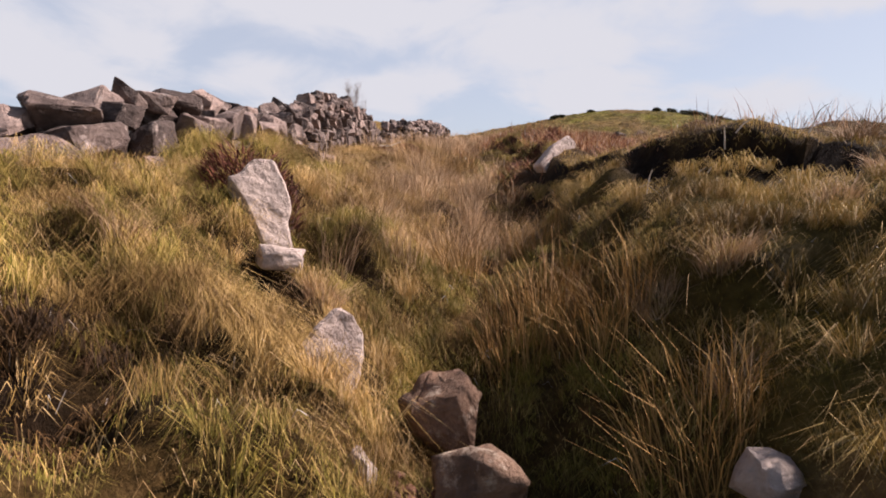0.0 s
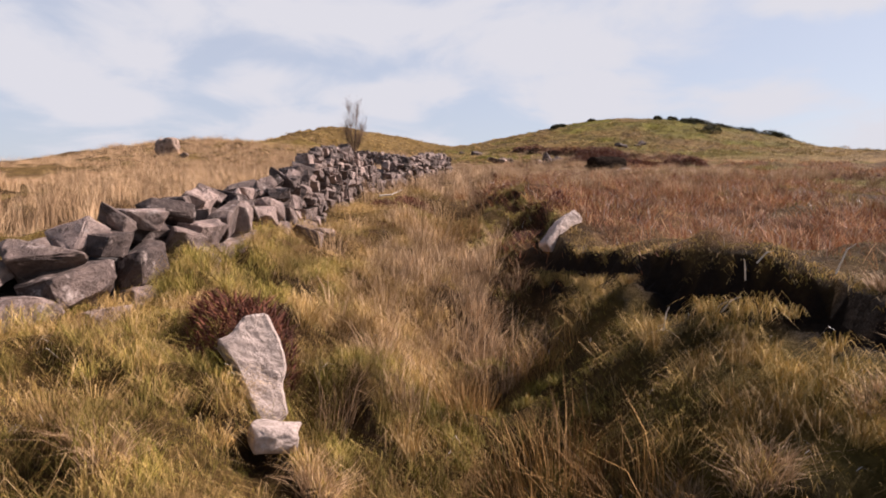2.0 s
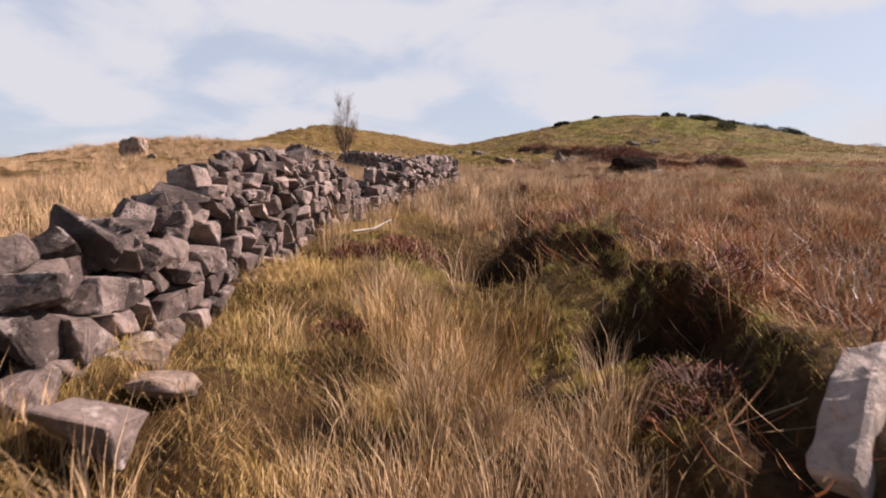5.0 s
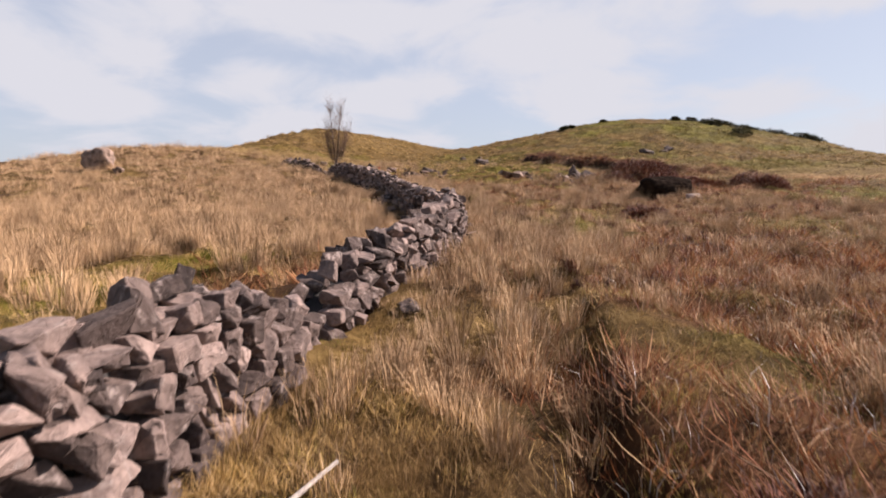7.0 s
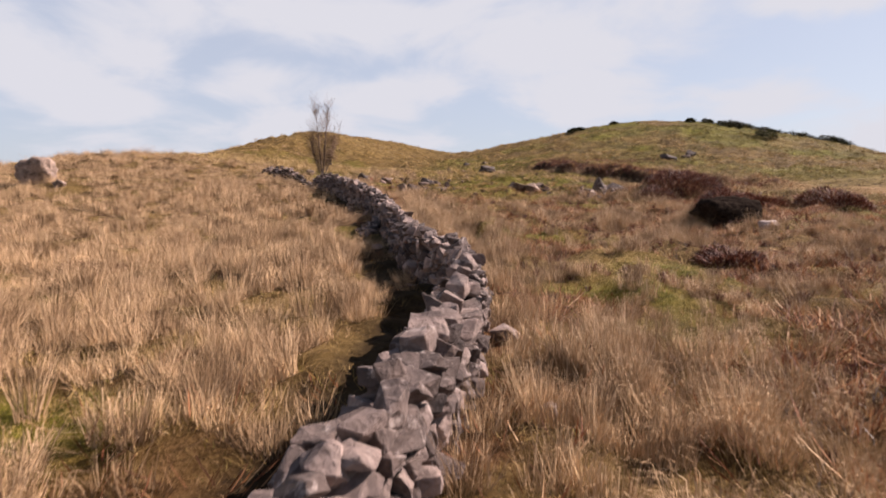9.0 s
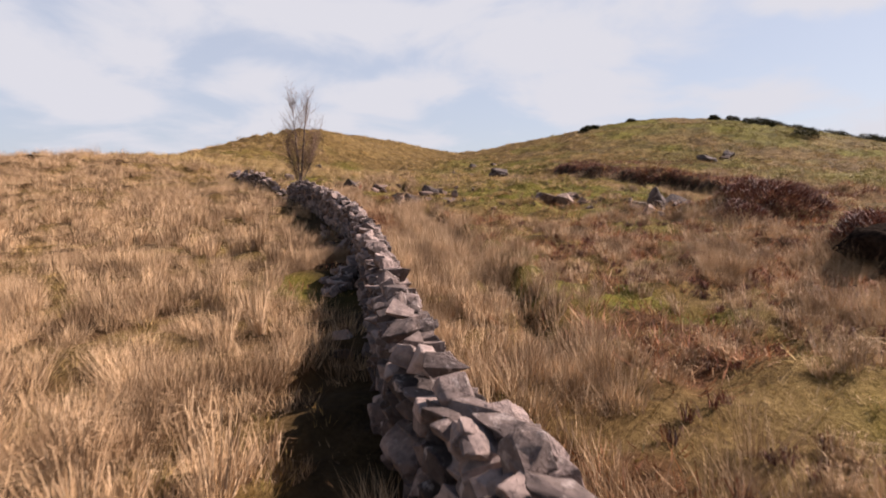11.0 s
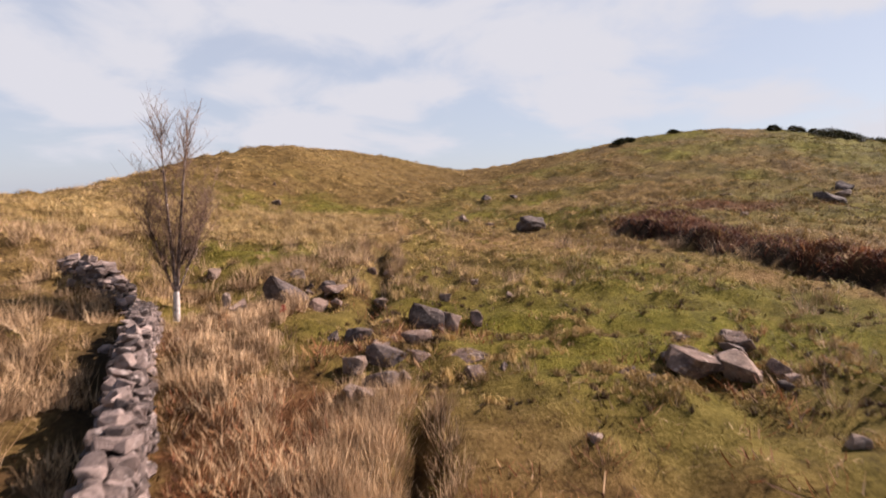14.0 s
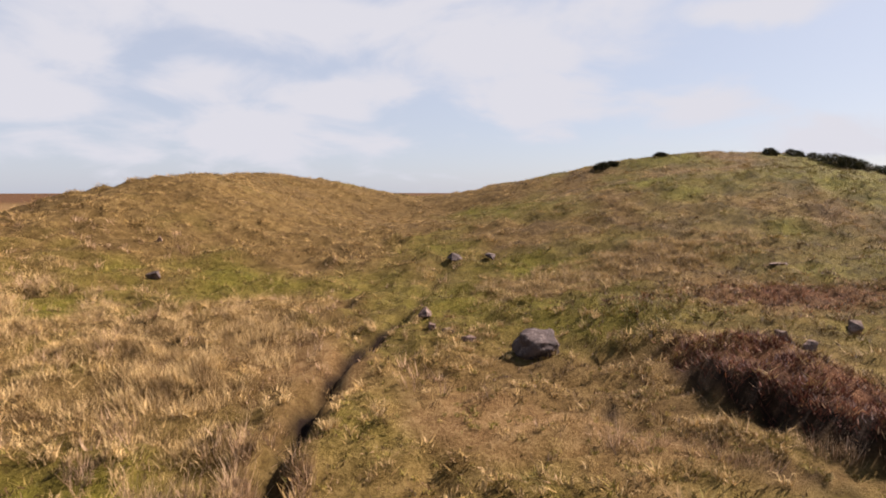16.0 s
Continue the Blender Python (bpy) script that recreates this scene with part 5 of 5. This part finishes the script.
    stuff(name, label, "grass", blade_mesh(name, *tufts(x, y, per, 0.05 if high < 0.2 else 0.13, high * rng.uniform(0.6, 1.35, len(x)), wide * near_by, spread, lift=0.0, comb=0.5, fall=0.5 if high < 0.2 else 0.0), bend=0.42, droop=0.15 if high < 0.2 else 0.8), mat)

# dead bracken, broken and tangled
sets = []
for count, box, per, rad, h, w in ((1700, (0.3, 10, 4, 20), 34, 0.3, 0.30, 0.008), (4600, (-5, 24, 18, 50), 17, 0.36, 0.30, 0.016), (6500, (-8, 32, 42, 78), 12, 0.36, 0.3, 0.022)):
    x, y = sown(count, *box, lambda x, y: rust_zone(x, y) * clear(x, y) * (1 - 0.7 * on_lip(x, y)))
    sets.append(tufts(x, y, per, rad, h * rng.uniform(0.6, 1.2, len(x)) * (0.45 + 0.55 * step(6, 8.5, y)) * (1 - 0.35 * step(60, 62, y)), w, 1.1, comb=0.8))
stuff("bracken", "dead red-brown bracken, broken and tangled", "bracken", blade_mesh("bracken", *gathered(*sets), bend=0.7), FERN)

# bare pale bracken stalks standing out of it
x, y = sown(900, 0.5, 9, 4, 22, lambda x, y: rust_zone(x, y))
stuff("bracken_stalks", "pale broken bracken stalks", "bracken", blade_mesh("bracken_stalks", *tufts(x, y, 3, 0.25, 0.18 + 0.08 * step(6, 8.5, y), 0.006, 0.9), bend=0.15), WOOD)


def clump(name, label, category, x, y, radius, height, count, width, spread, mat, group="", tall=0.0):
    """One plant of many blades, or a bush whose blades fill a low dome."""
    P, H, W, az, lean = tufts(np.array([x]), np.array([y]), count, radius, height, width, spread, fall=0.0 if tall else 0.4)
    base = np.array([x, y, float(terrain(np.array(x), np.array(y)))])
    P = P - base
    if tall:
        q = np.hypot(P[:, 0], P[:, 1]) / radius
        P[:, 2] += tall * np.sqrt(np.clip(1 - q * q, 0, 1)) * rng.random(len(P)) ** 0.5
        H = H * 0.5
    me = blade_mesh(name, P, H, W, az, lean)
    me.materials.append(mat)
    ob = new(name, me)
    ob.location = base
    return tagged(ob, label, category, group)


for x, y, r, h, c in ((0.62, 3.6, 0.34, 0.72, 420), (0.95, 3.1, 0.25, 0.6, 260), (1.08, 2.2, 0.22, 0.55, 200), (0.15, 4.6, 0.22, 0.6, 240), (-0.3, 9.3, 0.5, 0.75, 520), (0.25, 10.2, 0.4, 0.6, 320), (0.9, 5.2, 0.3, 0.5, 220), (0.75, 11.3, 0.12, 0.4, 40)):
    clump("rush_clump", "tall brown rushes growing in a wet gully", "rushes", x, y, r, h * 0.9, c, 0.0045, 0.75, RUSH, "rushes in the gully")
for x, y, r, h, c in ((1.2, 3.0, 0.09, 0.17, 380), (1.5, 2.85, 0.12, 0.17, 460), (2.6, 3.2, 0.10, 0.17, 380), (2.9, 3.9, 0.10, 0.16, 340), (-1.7, 2.9, 0.12, 0.22, 420), (2.15, 3.0, 0.10, 0.15, 320), (-1.2, 2.6, 0.12, 0.2, 380), (1.35, 2.45, 0.10, 0.17, 360), (-0.75, 3.35, 0.10, 0.2, 380)):
    clump("grass_tussock", "pale dry grass tussock on a bank", "tussock", x, y, r, h, c, 0.0034, 1.2, STRAW, "tussocks on the banks")
for x, y, r, h, c in ((-1.55, 4.2, 0.30, 0.46, 1700), (-1.30, 4.15, 0.22, 0.52, 1100), (-1.3, 6.9, 0.22, 0.14, 400), (-1.0, 9.5, 0.25, 0.2, 500), (-1.35, 11.9, 0.35, 0.22, 700), (-0.7, 12.2, 0.4, 0.3, 1000), (-0.2, 12.45, 0.3, 0.25, 700), (1.35, 12.6, 0.35, 0.2, 600), (1.75, 9.6, 0.35, 0.3, 800), (1.15, 8.6, 0.3, 0.2, 600)):
    clump("heather", "dark reddish-brown heather bush", "heather", x, y, r, 0.16, c, 0.010, 1.0, HEATH, "heather", h)
for x, y, r, h, c in ((13.3, 47.4, 2.2, 0.7, 3000), (11.0, 45.6, 1.0, 0.5, 1200), (18.2, 42.2, 1.6, 0.8, 2200), (11.3, 39.1, 1.1, 0.95, 1500), (-9.2, 29.6, 0.7, 0.3, 700), (15.6, 44.0, 1.4, 0.5, 1600), (7.2, 30.5, 0.8, 0.25, 700)):
    clump("heather", "large dark heather mound on the moor", "heather", x, y, r, 0.35, int(1.7 * c), 0.03, 1.0, HEATH, "heather mounds", h)
for k, (x, y, r) in enumerate(((23.0, 116.0, 0.9), (24.6, 116.5, 0.6), (30.9, 117.5, 0.7), (44.5, 117.0, 0.8), (47.6, 116.8, 1.0), (50.2, 116.5, 1.0), (45.0, 94.0, 1.4))):
    clump("gorse_bush", "dark green gorse bush on the hill", "bush", x, y, r, 0.5, 900, 0.06, 1.0, GORSE, "gorse on the ridge", 0.7 * r)
for k in range(12):
    x = 50.5 + 1.1 * k
    clump("gorse_bush", "dark green gorse thicket along the ridge", "bush", x, 113.5 - 1.1 * k + (k % 3), 1.9, 0.6, 1000, 0.07, 1.0, GORSE, "gorse on the ridge", 1.4)


# ---- birch ----
def tube(bm_v, bm_f, points, r0, r1, sides=5):
    """A tapering limb along points, added to lists of corners and quads."""
    n0 = len(bm_v)
    for k, p in enumerate(points):
        t = k / (len(points) - 1)
        ahead = (points[min(k + 1, len(points) - 1)] - points[max(k - 1, 0)]).normalized()
        a = ahead.orthogonal().normalized()
        b_ = ahead.cross(a)
        for q in range(sides):
            w = math.tau * q / sides
            bm_v.append(p + (a * math.cos(w) + b_ * math.sin(w)) * (r0 + (r1 - r0) * t))
    for k in range(len(points) - 1):
        for q in range(sides):
            bm_f.append((n0 + k * sides + q, n0 + k * sides + (q + 1) % sides, n0 + (k + 1) * sides + (q + 1) % sides, n0 + (k + 1) * sides + q))


def limb(r, start, way, length, bend, n=6):
    pts, p, d = [start], start.copy(), way.normalized()
    for _ in range(n):
        d = (d + Vector((r.gauss(0, bend), r.gauss(0, bend), r.gauss(0, bend) + 0.06))).normalized()
        p = p + d * (length / n)
        pts.append(p)
    return pts


def birch(x, y):
    r = random.Random(5)
    base = Vector((x, y, float(terrain(np.array(x), np.array(y))) - 0.05))
    tree = thing("birch_tree", "bare young birch with two pale stems", "tree", at=base)
    low_v, low_f, twig_v, twig_f = [], [], [], []
    foot = [Vector((0, 0, 0)), Vector((0.0, 0, 0.35)), Vector((0.02, 0, 0.7)), Vector((0.03, 0, 1.0))]
    tube(low_v, low_f, foot, 0.12, 0.085, 10)
    fork = foot[-1]
    for way, long, r0 in ((Vector((-0.085, 0.12, 1)), 5.1, 0.062), (Vector((0.085, 0.06, 1)), 5.2, 0.07), (Vector((0.38, 0.1, 0.85)), 3.2, 0.028), (Vector((-0.34, -0.05, 0.85)), 2.9, 0.024)):
        pts = limb(r, fork - Vector((0, 0, 0.12)), way, long, 0.012, 12)
        stem_v, stem_f = [], []
        tube(stem_v, stem_f, pts, r0, 0.012, 7)
        part("stem", mesh_from("stem", [v[:] for v in stem_v], faces4=stem_f, smooth=True), STEM, tree, "brown stem with pale bark patches")
        for k in range(50):
            t = r.uniform(0.04, 0.97) ** 0.8
            i = min(int(t * 12), 11)
            p = pts[i].lerp(pts[i + 1], t * 12 - i)
            a = r.uniform(0, math.tau)
            way2 = Vector((math.cos(a) * (0.9 - 0.5 * t), math.sin(a) * (0.9 - 0.5 * t), r.uniform(0.7, 1.5)))
            long2 = r.uniform(0.7, 1.9) * (1.2 - 0.6 * t)
            b1 = limb(r, p, way2, long2, 0.12, 5)
            tube(twig_v, twig_f, b1, 0.011, 0.004, 4)
            for _ in range(int(15 - 8 * t)):
                j = r.randrange(1, 6)
                a = r.uniform(0, math.tau)
                tube(twig_v, twig_f, limb(r, b1[j], Vector((math.cos(a) * 0.6, math.sin(a) * 0.6, r.uniform(0.4, 1.1))), r.uniform(0.3, 0.8), 0.16, 3), 0.005, 0.0025, 3)
    part("trunk", mesh_from("trunk", [v[:] for v in low_v], faces4=low_f, smooth=True), BARK, tree, "white birch trunk")
    part("crown", mesh_from("crown", [v[:] for v in twig_v], faces4=twig_f), TWIG, tree, "fine bare purple-brown twigs")
    return tree


birch(-9.3, 57.0)


# ---- sticks ----
def stick(label, points, r0, r1):
    vs, fs = [], []
    tube(vs, fs, [Vector(p) - Vector(points[0]) for p in points], r0, r1, 6)
    me = mesh_from("stick", [v[:] for v in vs], faces4=fs)
    me.materials.append(WOOD)
    ob = new("stick", me)
    ob.location = points[0]
    return tagged(ob, label, "stick")


def on_ground(x, y, up):
    return (x, y, float(terrain(np.array(x), np.array(y))) + up)


stick("bleached white stick lying on grass", (on_ground(-1.5, 12.95, 0.12), on_ground(-1.25, 13.1, 0.14), on_ground(-1.02, 13.35, 0.15)), 0.022, 0.014)
for x, y, dx, dz in ((2.0, 4.45, 0.10, 0.16), (2.1, 4.5, 0.13, 0.14), (2.28, 4.5, -0.04, 0.17), (2.36, 4.5, 0.10, 0.10), (1.62, 4.4, 0.03, 0.26), (2.75, 4.2, 0.10, 0.22)):
    z = float(terrain(np.array(x), np.array(y), False))
    stick("bare pale twig sticking out of a bank", ((x, y, z), (x + dx * 0.55, y - 0.02, z + dz * 0.8), (x + dx, y - 0.04, z + dz)), 0.006, 0.003)

scrap = mesh_from("plastic_scrap", [(-0.08, 0, 0), (0.07, 0.02, 0), (0.09, 0.05, 0.1), (-0.06, 0.03, 0.13), (-0.02, 0.06, 0.2), (0.06, 0.07, 0.18)], faces4=[(0, 1, 2, 3), (3, 2, 5, 4)])
paint, n, l, b = material("red plastic", 0.5)
l.new(ramp(n, l, noise_out(n, l, 20.0), [(0.3, (0.45, 0.03, 0.02)), (0.7, (0.62, 0.06, 0.04))]), b.inputs["Base Color"])
scrap.materials.append(paint)
ob = new("plastic_scrap", scrap)
ob.location = on_ground(-5.4, 55.0, 0.16)
solid = ob.modifiers.new("thickness", "SOLIDIFY")
solid.thickness = 0.006
tagged(ob, "crumpled red plastic scrap caught in long grass", "litter")
